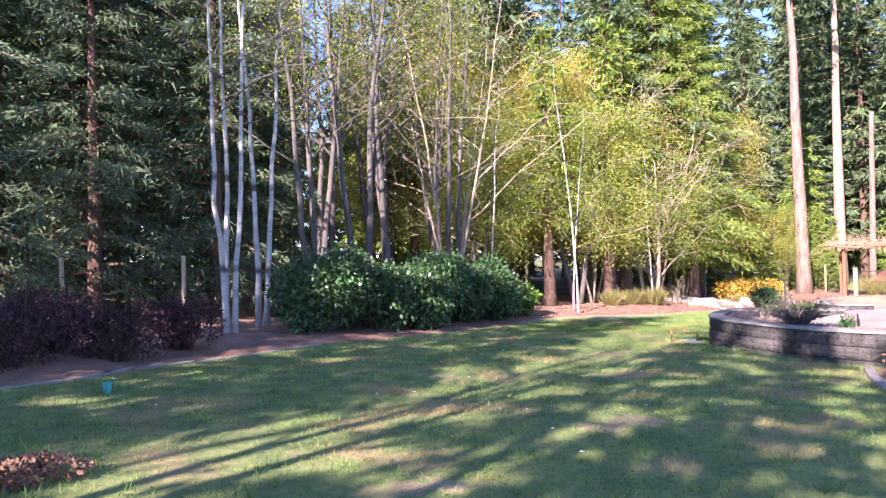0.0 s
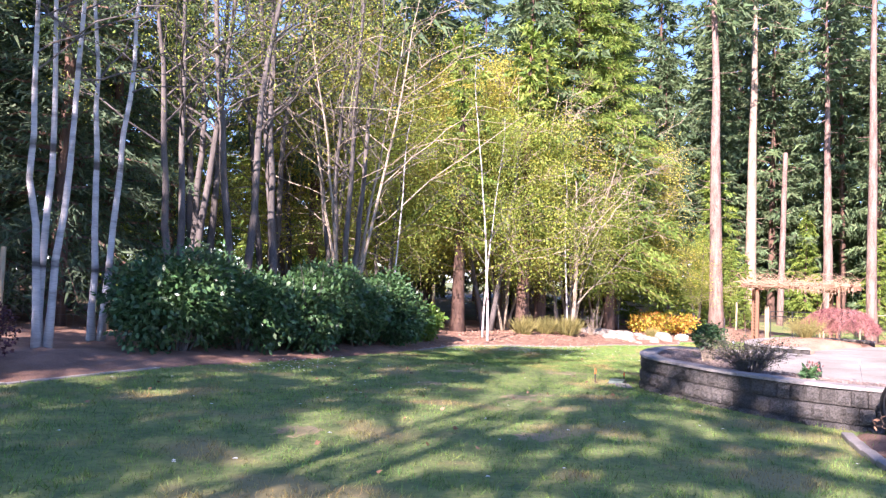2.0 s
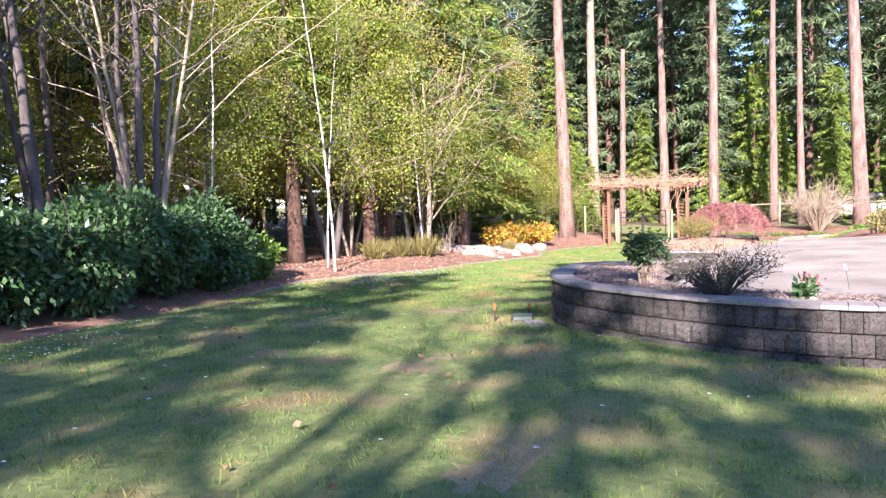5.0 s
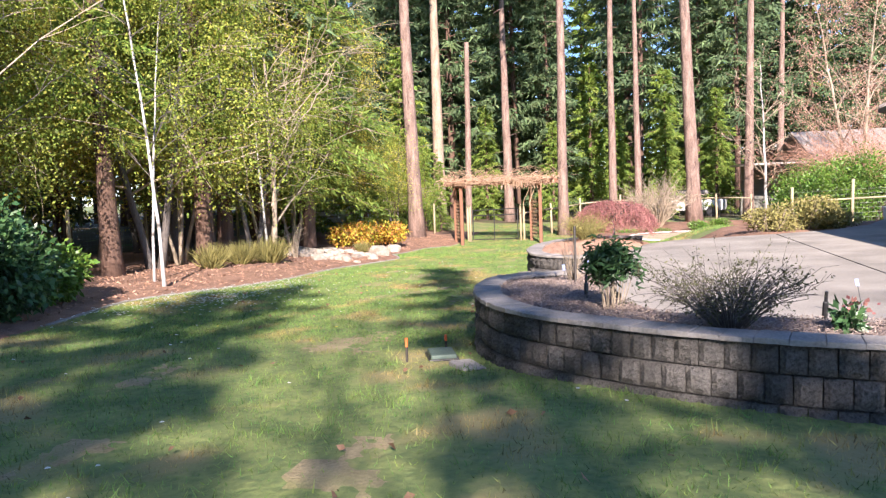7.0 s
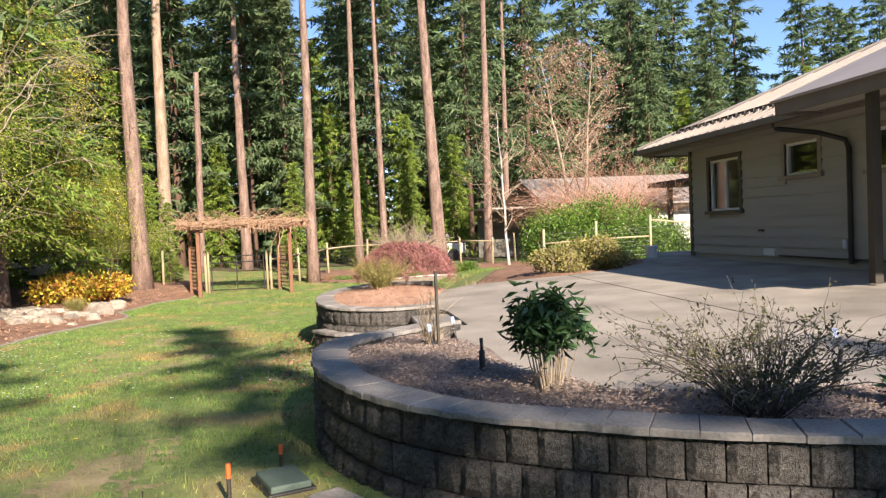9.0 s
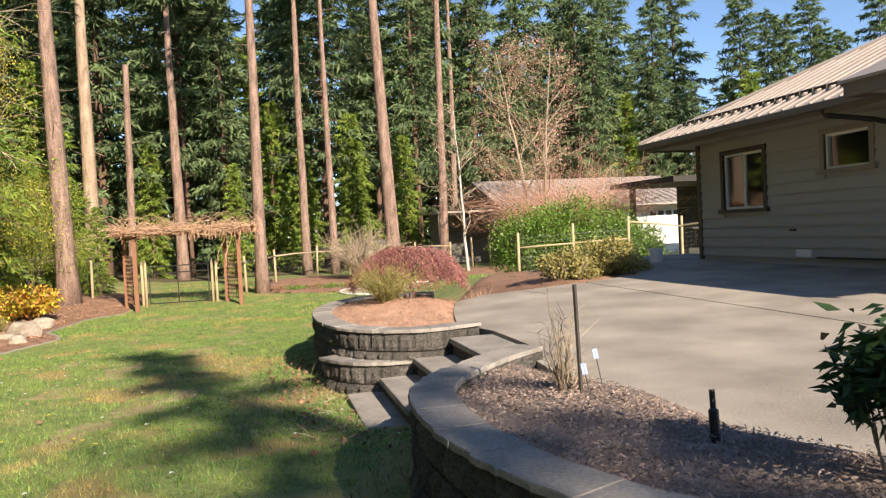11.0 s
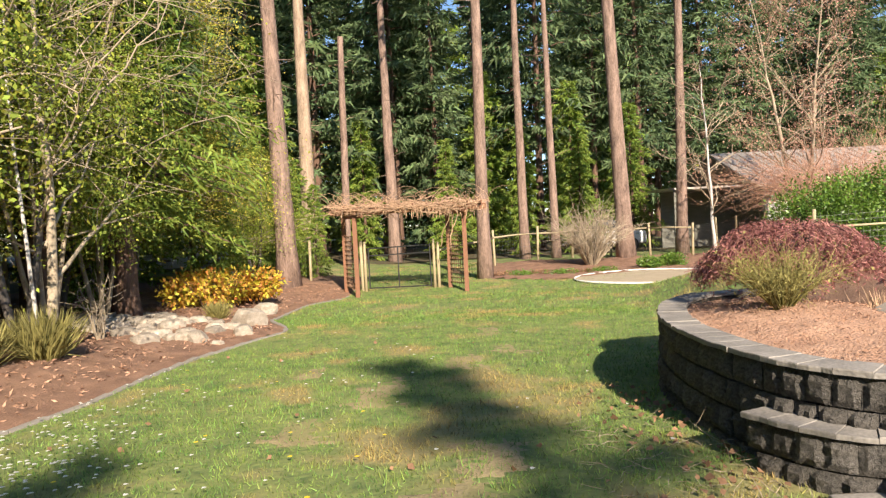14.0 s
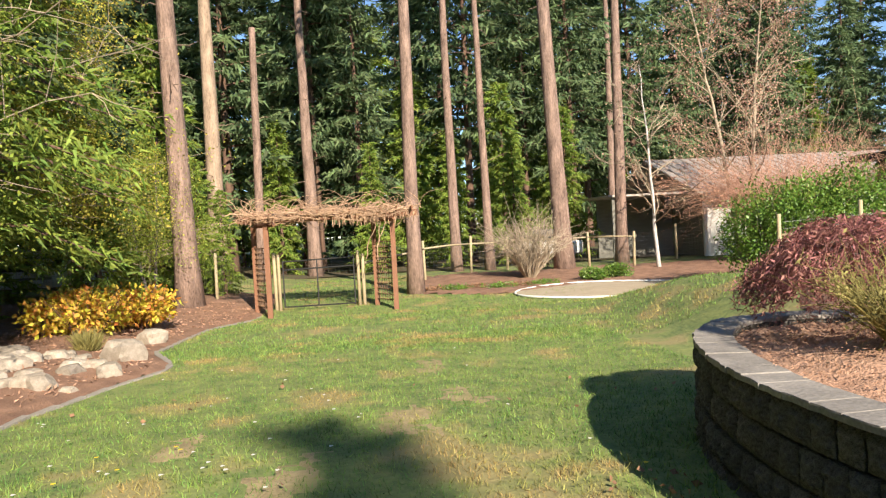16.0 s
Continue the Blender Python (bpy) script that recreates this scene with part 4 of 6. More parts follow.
def shrub(name, label, category, group, seed, rx, ry, h, n, size, width, mat, stem_mat, stems=24, shell=0.55, lumps=6, low=0.05, spray=0.0):
    """A dense shrub: stems from the base and leaves in uneven lumps."""
    rng = np.random.default_rng(seed)
    top = thing(name, label, category, group)
    st = []
    for k in range(stems):
        az, u = rng.uniform(0, 6.28), rng.uniform(0.2, 0.85)
        e = np.array([np.cos(az) * rx * u, np.sin(az) * ry * u, h * rng.uniform(0.55, 0.92)])
        st.append(tube(wobble(rng, np.array([e[0] * 0.2, e[1] * 0.2, -0.08]), e, 6, 0.08 * h), np.linspace(0.016, 0.004, 6), 4, False))
    tagged(part("branching", join(st), stem_mat, top), kind="stuff")
    cen = np.column_stack([rng.uniform(-0.6, 0.6, lumps) * rx, rng.uniform(-0.6, 0.6, lumps) * ry, rng.uniform(0.35, 0.68, lumps) * h])
    R = np.column_stack([rng.uniform(0.42, 0.62, lumps) * rx, rng.uniform(0.42, 0.62, lumps) * ry, rng.uniform(0.3, 0.44, lumps) * h])
    k = rng.integers(lumps, size=n)
    d = rng.normal(size=(n, 3))
    d /= np.linalg.norm(d, axis=1, keepdims=True)
    rad = (shell + (1 - shell) * rng.random((n, 1))) ** 0.7
    P = cen[k] + d * R[k] * rad * (1 + 0.1 * rng.normal(size=(n, 1)))
    P[:, 2] = np.where(P[:, 2] < low, low + rng.random(n) * 0.3 * h, P[:, 2])
    part("foliage", leaves(rng, P, size, width, 0.15, d * 0.7 + (0, 0, spray)), mat, top)
    return top


def twiggy(name, label, category, group, seed, rx, h, n, mat, arch=0.3, thick=0.006, leaf=None, n_leaf=0, lsize=0.04, up=1.0, stem_mat=None):
    """A bare, many-twigged shrub."""
    rng = np.random.default_rng(seed)
    top = thing(name, label, category, group)
    st, tips = [], []
    for k in range(n):
        az = rng.uniform(0, 6.28)
        u = rng.uniform(0.15, 1)
        e = np.array([np.cos(az) * rx * u, np.sin(az) * rx * u, h * rng.uniform(0.55, 1.0) * (1 - 0.25 * u)])
        q = wobble(rng, np.array([np.cos(az), np.sin(az), 0]) * rx * 0.06 - (0, 0, 0.05), e, 7, 0.1 * h * up, 0)
        q[:, 2] += arch * h * np.sin(np.linspace(0, np.pi, 7)) * u
        st.append(tube(q, np.linspace(thick * 1.6, thick * 0.4, 7), 4, False))
        for m in range(3):
            c = q[rng.integers(2, 7)]
            w = wobble(rng, c, c + rng.normal(size=3) * 0.16 * h + (e - q[0]) * 0.18, 4, 0.03)
            st.append(tube(w, np.linspace(thick * 0.7, thick * 0.25, 4), 3, False))
            tips.append(w)
    tagged(part("branching", join(st), stem_mat or mat, top), kind="stuff")
    if leaf:
        P = np.concatenate([along(rng, tips[i], 1) for i in rng.integers(len(tips), size=n_leaf)])
        part("foliage", leaves(rng, P + rng.normal(size=P.shape) * 0.03 * h, lsize, 0.22, 0.1), leaf, top)
    return top


def weeping_dome(name, label, seed, r, h, hang, n, mat_limb, mat_twig, mat_leaf, n_leaf, lsize, thick):
    """A weeping tree: a short crooked trunk, arching limbs and a dense dome of hanging twigs."""
    rng = np.random.default_rng(seed)
    top = thing(name, label, "shrub")
    fork = np.array([0.06 * r, -0.04 * r, h * 0.5])
    part("trunk", tube(wobble(rng, (-0.12 * r, 0.05 * r, -0.1), fork, 6, 0.06 * r), np.linspace(0.04, 0.026, 6) * r, 8), mat_limb, top, smooth=True)
    limbs, twigs, tips = [], [], []

    def shell(az, u):
        rag = 1 + 0.08 * math.sin(3 * az + seed) + 0.05 * math.sin(7 * az)
        return np.array([math.cos(az) * r * u * rag, math.sin(az) * r * u * rag, h - hang * u ** 3.2 - 0.05 * h * math.sin(5 * az) * u])
    for k in range(30):
        az = k * 2.4
        e = shell(az, rng.uniform(0.35, 0.85)) - (0, 0, 0.05 * h)
        q = wobble(rng, fork, e, 7, 0.05 * r)
        q[:, 2] += 0.14 * h * np.sin(np.linspace(0, np.pi, 7))
        limbs.append(tube(q, np.linspace(0.018 * r, 0.004 * r, 7), 5, False))
    for k in range(n):
        az, u = rng.uniform(0, 6.283), rng.random() ** 0.5
        a = shell(az, u) - (0, 0, rng.random() ** 2 * 0.35 * hang)
        b = shell(az + rng.normal() * 0.25, min(u + rng.uniform(0.12, 0.4), 1.06)) - (0, 0, rng.uniform(0, 0.3) * hang)
        w = wobble(rng, a, b, 5, 0.05 * r, 0.03 * h)
        twigs.append(tube(w, np.linspace(thick, thick * 0.35, 5), 3, False))
        tips.append(w)
    tagged(part("branching", join(limbs), mat_limb, top), kind="stuff")
    tagged(part("twigwork", join(twigs), mat_twig, top), kind="stuff")
    pick = rng.integers(len(tips), size=n_leaf)
    P = np.concatenate([along(rng, tips[k], c) for k, c in zip(*np.unique(pick, return_counts=True))])
    part("foliage", leaves(rng, P + rng.normal(size=P.shape) * 0.02 * r, lsize, 0.14, 0.5), mat_leaf, top)
    return top


def put(ob, x, y, rz=0.0, s=1.0, z=None):
    ob.matrix_basis = pose(x, y, gz(x, y) if z is None else z, 0, 0, rz) @ Matrix.Scale(s, 4)
    return ob


def again(ob, x, y, rz=0.0, s=1.0, z=None, tilt=0.0):
    return copy_thing(ob, pose(x, y, gz(x, y) if z is None else z, tilt, 0, rz) @ Matrix.Scale(s / ob.scale[0], 4))


# ---- tall pines ----
def tall_pine(seed, x, y, h, r, mat, label, crown=0.62, stubs=14, lean=(0, 0)):
    t = conifer("pine_tree", label, "tree", "tall pines", seed, h, r * 1.28, crown, 3.0, 46, 60, 0.5, mat, M_conifer, stubs=stubs, width=0.13)
    t.matrix_basis = pose(x, y, gz(x, y), lean[0], lean[1], 0)
    return t


tall_pine(1, 38.2, 13.78, 24, 0.275, M_pine, "tall pine with a thick reddish-brown trunk beside the bed", lean=(-1.0, -0.3), stubs=22)
pine_b = tall_pine(2, 45.2, 14.3, 26, 0.27, M_pinepale, "tall pale-barked pine with ivy about its foot", lean=(-0.3, 0.3))
snag = thing("pine_snag", "slim bare pine trunk with a broken top behind the arbor", "tree", at=pose(46.0, 12.9, gz(46.0, 12.9), 1.1, -0.25, 0))
part("trunk", tube(wobble(np.random.default_rng(3), (0, 0, -0.3), (0, 0, 9.7), 12, 0.06), np.linspace(0.19, 0.125, 12), 9), M_pine, snag, smooth=True)
for k in range(9):
    part("stub", tube(wobble(np.random.default_rng(k), (0, 0, 2.2 + 0.8 * k), (0.5 * math.cos(k * 2.2), 0.5 * math.sin(k * 2.2), 2.35 + 0.8 * k), 4, 0.08), [0.02, 0.015, 0.01, 0.006], 4), M_pinepale, snag)
for x, y, r, h in ((36.0, 18.4, 0.3, 16), (36.6, 20.3, 0.42, 18)):
    cd = conifer("cedar_tree", "thick shaggy red-brown cedar trunk by the rockery", "tree", "cedars", int(x), h, r, 0.3, 2.6, 60, 60, 0.5, M_darkbark, M_cedar)
    put(cd, x, y)
tall_pine(4, 49.0, 11.07, 22, 0.235, M_pine, "straight brown pine behind the gate", 0.6, lean=(-0.35, -0.6))
tall_pine(5, 39.5, 7.4, 25, 0.19, M_pine, "tall straight pine beside the arbor", lean=(-0.2, -1.7), stubs=10)
tall_pine(6, 47.0, 5.2, 25, 0.18, M_pine, "tall slim pine beyond the fence", lean=(0.5, -0.3))
tall_pine(7, 46.5, 3.9, 23, 0.155, M_pine, "tall thin pine beyond the fence", lean=(-0.6, 0.3))
tall_pine(8, 44.7, 1.33, 28, 0.28, M_pine, "tall leaning pine with a broad trunk", lean=(-2.5, -0.4))
tall_pine(9, 45.8, -1.35, 26, 0.195, M_pine, "tall straight pine by the wire fence", lean=(0.6, -1.2))
tall_pine(10, 59.0, -5.6, 28, 0.2, M_pine, "slim pine far behind the garage")
tall_pine(11, 40.6, 21.8, 25, 0.27, M_pine, "brown pine trunk rising behind the maples", 0.74)
pale = thing("birch_snag", "bare whitish snag standing among the maples", "tree", at=pose(35.1, 17.5, gz(35.1, 17.5), 0.5, 0.6, 0))
part("trunk", tube(wobble(np.random.default_rng(13), (0, 0, -0.3), (0, 0, 13.2), 14, 0.12), np.linspace(0.11, 0.035, 14), 9), M_birch, pale, smooth=True)
for k in range(16):
    a, z = k * 2.4, 5.0 + 0.5 * k
    part("branch", tube(wobble(np.random.default_rng(60 + k), (0, 0, z), (1.5 * math.cos(a), 1.5 * math.sin(a), z + 1.0), 7, 0.25), np.linspace(0.03, 0.006, 7), 5), M_birch, pale)

# ---- woodland behind ----
firs = [conifer("fir_tree", "dark green fir with drooping boughs in the woodland", "tree", "woodland conifers", 20 + i, h, 0.28, cf, sp, nb, per, sz, M_darkbark, M_conifer if i != 3 else M_cedar, droop=dr, width=wd) for i, (h, cf, sp, nb, per, sz, dr, wd) in enumerate([(26, 0.10, 4.4, 105, 105, 0.6, 0.3, 0.13), (30, 0.22, 4.6, 105, 105, 0.62, 0.35, 0.13), (22, 0.06, 3.8, 95, 105, 0.55, 0.25, 0.14), (17, 0.03, 3.4, 95, 105, 0.5, 0.42, 0.16)])]
rng = np.random.default_rng(77)
spots = []
for i in range(900):
    a = rng.uniform(0, 1)
    if a < 0.6:
        x, y = rng.uniform(54, 88), rng.uniform(-42, 34)
    else:
        x, y = rng.uniform(0, 66), rng.uniform(26, 58)
    if (x < 60 and -18 < y < -2) or (-16 < y < -3 and x < 62):
        continue
    if min([math.hypot(x - u, y - v) for u, v in spots] or [99]) > 4.3:
        spots.append((x, y))
for i, (x, y) in enumerate(spots[:82]):
    k = i % 3 if rng.random() < 0.85 else 3
    s = rng.uniform(0.72, 1.1)
    if y < -12:
        s *= 0.8
    again(firs[k], x, y, rng.uniform(0, 360), s)
for i, (x, y) in enumerate([(58, 12), (60, 4), (57, 20), (62, -1)]):
    put(firs[i], x, y, 0, 1.0)
for x, y, k, s in [(52, 15, 0, 0.9), (53, 6.5, 3, 0.55), (51.5, 2.2, 3, 0.5), (52, 9, 2, 0.7), (50.5, -0.5, 3, 0.42), (54, 3.5, 1, 0.8), (49, 8.5, 3, 0.33), (49.5, 5.0, 3, 0.36), (50, 12.5, 3, 0.4), (48.5, 2.4, 3, 0.34), (55, 18, 1, 0.9), (47.5, 17, 2, 0.75), (56, -2.5, 1, 0.75), (52.5, 11, 1, 0.8)]:
    again(firs[k], x, y, rng.uniform(0, 360), s)

for i in range(16):
    again(firs[2 + i % 2], 84 + rng.uniform(-4, 6), -24 + 4.6 * i + rng.uniform(-1, 1), rng.uniform(0, 360), rng.uniform(0.9, 1.25))
for i in range(17):
    again(firs[2 + i % 2], -8 + 5.0 * i + rng.uniform(-1, 1), 48 + rng.uniform(-5, 5), rng.uniform(0, 360), rng.uniform(0.9, 1.2))
for i in range(18):
    again(firs[1 + i % 3], 60 + rng.uniform(-3, 8), -17 - 2.6 * i + rng.uniform(-1, 1), rng.uniform(0, 360), rng.uniform(0.55, 0.8) * (1.25 if i % 3 == 2 else 1))
for i in range(12):
    again(firs[3], 56 + rng.uniform(0, 10), -2 + 2.2 * i + rng.uniform(-0.6, 0.6), rng.uniform(0, 360), rng.uniform(0.3, 0.5))

for i in range(4):
    again(firs[i % 3], 76 + rng.uniform(-3, 9), -9 - 7 * i + rng.uniform(-1, 1), rng.uniform(0, 360), rng.uniform(0.95, 1.2))
for x, y, k, s in [(56, 24.5, 1, 1.0), (61, 22, 0, 1.05), (52, 27, 1, 0.9), (47, 24, 0, 0.85)]:
    again(firs[k], x, y, 31 * x, s)

# low cedars that close the view under the alders
for x, y, t in [(12, 39, 0.62), (16.5, 41, 0.7), (20.5, 39.5, 0.6), (24, 41.5, 0.72), (27.5, 39.8, 0.62), (31, 41.5, 0.7), (34.5, 39.5, 0.6), (8, 40.5, 0.68)]:
    again(firs[3], x, y, 53 * x, t)

# dark cedars close behind the birches
for x, y, k, s in [(10.0, 23.5, 0, 0.7), (12.5, 25.0, 1, 0.75), (-4.0, 24, 3, 0.7), (0.5, 27, 3, 0.8), (-7, 21, 3, 0.6), (4.5, 29, 3, 0.8), (41.4, 13.4, 3, 0.2), (3.5, 25, 1, 0.7), (7.3, 22.5, 1, 0.65), (-1.5, 23, 1, 0.7), (29, 24.5, 0, 0.6), (34.5, 22, 2, 0.5), (38, 19.5, 3, 0.5), (33, 17.8, 3, 0.36), (41.5, 18, 0, 0.6), (36.6, 15.6, 3, 0.34), (44, 16, 3, 0.55)]:
    again(firs[k], x, y, rng.uniform(0, 360), s)

near = conifer("cedar_tree", "dark feathery cedar close behind the birches", "tree", "cedars", 27, 13, 0.2, 0.05, 3.0, 100, 260, 0.21, M_darkbark, M_hemlock, droop=0.4, width=0.11)
put(near, 9.2, 18.3, 0)
for x, y, s in [(11.4, 20.4, 1.0), (6.2, 18.6, 0.95), (3.2, 18.9, 1.0), (4.8, 21.5, 1.15), (1.2, 19.8, 1.0), (-1.4, 20.5, 1.1), (7.8, 21.2, 1.1)]:
    again(near, x, y, 70 * x, s)

# ---- birches ----
birch_a = broadleaf("birch_tree", "white-trunked birch clump with three stems", "tree", "birches", 31, 10, 0.06, 3, 0.45, 2.0, 10, 1700, 0.055, 0.32, M_birch, M_green, up=0.9, lean=0.075, base_spread=0.28, scatter=0.25, twig_mat=M_alder)
put(birch_a, 6.75, 12.95, 35)
birch_b = broadleaf("birch_tree", "white-trunked birch clump with two stems", "tree", "birches", 32, 9.5, 0.065, 2, 0.45, 2.0, 10, 1500, 0.055, 0.32, M_birch, M_green, up=0.9, lean=0.075, base_spread=0.28, scatter=0.25, twig_mat=M_alder)
put(birch_b, 8.05, 14.0, 120)
thin = broadleaf("birch_tree", "slender whitish birch at the edge of the bed", "tree", "birches", 33, 9, 0.037, 1, 0.3, 1.7, 14, 3800, 0.05, 0.34, M_birch, M_green, up=0.7, lean=0.15, scatter=0.3, twig_mat=M_alder)
put(thin, 19.2, 13.8, 10)
again(thin, 19.75, 14.4, 200, 0.8)
again(thin, 24.5, 14.2, 80, 0.85)
again(thin, 17.0, 15.6, 250, 0.9)

# ---- grey alders behind the hedge ----
alder = broadleaf("alder_tree", "tall grey-barked alder with few young leaves", "tree", "alders", 41, 14, 0.115, 2, 0.36, 2.7, 15, 5200, 0.055, 0.35, M_alder, M_green, up=0.9, scatter=0.35, lean=0.16, base_spread=0.5)
put(alder, 14.2, 16.8, 0)
for x, y, rz, s in [(12.6, 16.4, 80, 0.95), (11.8, 17.6, 200, 0.9), (13.2, 18.8, 300, 1.0), (15.4, 15.9, 140, 0.8), (15.8, 16.4, 20, 0.75), (16.6, 20.5, 70, 1.0), (10.6, 15.6, 330, 0.8), (18.5, 20, 170, 0.95), (21.5, 21, 240, 1.0)]:
    again(alder, x, y, rz, s)
for x, y, s in [(19.5, 21.8, 0.8), (26.6, 17.3, 0.6), (29.3, 17.0, 0.75), (31.5, 16.3, 0.6)]:
    t = again(firs[1], x, y, 40 * x, s)
    t.name = "cedar_tree"

for x, y, s in [(23.6, 15.5, 0.6), (20.6, 16.0, 0.55), (26.2, 16.4, 0.62)]:
    again(cd, x, y, 47 * x, s)

# young feathery cedars among the maples
sunny = conifer("cedar_tree", "shaggy red-trunked cedar with sunlit drooping fronds", "tree", "cedars", 28, 13, 0.24, 0.16, 3.3, 120, 300, 0.2, M_darkbark, M_cedar, droop=0.42, width=0.11)
put(sunny, 29.8, 15.3, 0)
again(sunny, 28.6, 16.4, 130, 1.15)
again(sunny, 33.2, 16.8, 250, 0.9)
for x, y, s in [(40.6, 15.4, 0.3), (41.6, 14.2, 0.26)]:
    t = again(firs[3], x, y, 61 * x, s)
    t.name = "young_cedar"
    tagged(t, "young feathery green cedar among the maples", "tree", "young cedars")

# ---- yellow-green maples ----
maple = broadleaf("maple_tree", "maple with fresh yellow-green spring leaves", "tree", "spring maples", 51, 10.5, 0.14, 2, 0.24, 3.7, 22, 44000, 0.072, 0.3, M_alder, M_spring, up=0.45, twigs=7, scatter=0.4, lean=0.3, droop=0.2, twig_mat=M_twig)
maple_g = broadleaf("maple_tree", "young maple with light green leaves", "tree", "spring maples", 52, 7.5, 0.1, 2, 0.27, 2.8, 18, 29000, 0.07, 0.3, M_alder, M_green, up=0.4, twigs=7, scatter=0.36, lean=0.3, droop=0.2, twig_mat=M_twig)
put(maple, 25.5, 17.5, 0, 1.0)
put(maple_g, 22.5, 16.2, 60, 1.0)
for o, x, y, rz, s in [(maple, 29.0, 19.5, 120, 1.1), (maple, 33.5, 17.0, 220, 0.9), (maple, 26.8, 17.2, 20, 0.75), (maple, 31.5, 17.8, 90, 0.8), (maple, 22.0, 21.0, 300, 1.15), (maple, 37.5, 21.0, 40, 1.05), (maple_g, 18.8, 17.8, 200, 0.9), (maple, 27.0, 25.0, 70, 1.3), (maple_g, 39.0, 15.0, 10, 0.6), (maple, 24.0, 19.0, 160, 1.0), (maple, 31.0, 22.5, 260, 1.15), (maple, 20.0, 23.5, 10, 1.1), (maple_g, 26.5, 15.6, 280, 0.8), (maple, 35.5, 24.5, 130, 1.2)]:
    again(o, x, y, rz, s)
bare = broadleaf("alder_tree", "bare pale-twigged tree catching the sun", "tree", "alders", 53, 9.5, 0.055, 4, 0.3, 3.2, 12, 500, 0.08, 0.35, M_twig, M_spring, up=0.9, twigs=7, lean=0.35, scatter=0.3)
put(bare, 15.4, 15.7, 0)
again(bare, 34.5, 18.0, 90, 1.0)
again(bare, 27.5, 15.8, 200, 0.95)
again(bare, 30.5, 16.2, 20, 1.0)
again(bare, 24.0, 16.5, 290, 0.9)

arch = thing("leaning_alder", "pale tree with long bare limbs arching over the rockery", "tree", "alders", at=pose(24.5, 14.05, gz(24.5, 14.05)))
rng = np.random.default_rng(55)
part("trunk", tube(wobble(rng, (0, 0, -0.15), (0.25, 0.15, 5.2), 10, 0.12), np.linspace(0.08, 0.028, 10), 9), M_twig, arch, smooth=True)
spray = []
for z, tip, r in ((0.95, (4.3, -0.5, 3.1), 0.04), (1.5, (3.2, 0.4, 4.4), 0.034), (2.4, (2.6, -0.9, 5.4), 0.03), (1.9, (-1.2, -0.8, 3.8), 0.026), (3.2, (3.4, 0.3, 5.9), 0.026), (2.9, (0.6, -1.3, 5.2), 0.024)):
    q = wobble(rng, (0.05 * z, 0.03 * z, z), tip, 10, 0.22, -0.15)
    part("limb", tube(q, np.linspace(r * 0.85, 0.006, 10), 6), M_twig, arch, smooth=True)
    for k in range(16):
        c = q[rng.integers(3, 10)]
        spray.append(tube(wobble(rng, c, c + rng.normal(size=3) * 0.35 + (0.3, 0, 0.15), 5, 0.06), np.linspace(0.009, 0.003, 5), 4, False))
tagged(part("twigwork", join(spray), M_twig, arch), kind="stuff")

# ---- hedge of laurels ----
for i, (x, y, rx, ry, h) in enumerate([(8.85, 12.85, 1.2, 0.95, 1.72), (10.35, 12.95, 1.0, 0.95, 1.42), (11.9, 13.05, 1.25, 1.0, 1.8), (13.5, 13.35, 0.95, 0.95, 1.5), (15.0, 13.7, 1.15, 0.95, 1.66), (16.5, 14.2, 0.8, 0.75, 1.1)]):
    s = shrub("laurel_shrub", "dense glossy dark green laurel shrub by the lawn" if i < 5 else "low yellow-green laurel shrub at the hedge end", "shrub", "laurel hedge", 60 + i, rx, ry, h, 8500, 0.11, 0.24, M_hedge if i < 5 else M_ivy, M_alder, lumps=11, spray=-0.05)
    put(s, x, y, 12, 1.0)
for i, (x, y, r, h) in enumerate([(2.5, 10.75, 0.9, 0.8), (4.0, 11.2, 0.75, 0.75), (5.3, 11.75, 0.6, 0.72), (1.2, 10.3, 0.9, 0.8), (3.3, 11.9, 0.85, 0.85)]):
    put(shrub("barberry_shrub", "dark purple barberry shrub on bark mulch", "shrub", "barberries", 70 + i, r, r * 0.9, h * 1.25, 3800, 0.05, 0.3, M_purple, M_darkbark, stems=40, lumps=8), x, y)

# ---- rockery and golden shrubs ----
golden = [shrub("golden_shrub", "low shrub with bright golden and orange leaves", "shrub", "golden shrubs", 80 + i, 1.1, 0.85, 0.95, 1900, 0.105, 0.3, M_orange, M_darkbark, lumps=6, shell=0.35) for i in range(2)]
put(golden[0], 32.3, 14.4)
put(golden[1], 33.6, 13.7)
again(golden[0], 33.0, 14.6, 100, 1.05)


def rock(seed, sx, sy, sz):
    rr = np.random.default_rng(seed)
    bm = bmesh.new()
    bmesh.ops.create_icosphere(bm, subdivisions=2, radius=1)
    for v in bm.verts:
        n = noise.noise(Vector(v.co) * 1.3 + Vector((seed * 3.1, 0, 0)))
        v.co *= 1 + 0.45 * n
        v.co = Vector((max(-0.72, min(0.72, v.co.x)) * sx, max(-0.75, min(0.75, v.co.y)) * sy, max(-0.8, min(0.8, v.co.z)) * sz))
    me = bpy.data.meshes.new("rock")
    bm.to_mesh(me)
    bm.free()
    me.materials.append(M_rock)
    return me


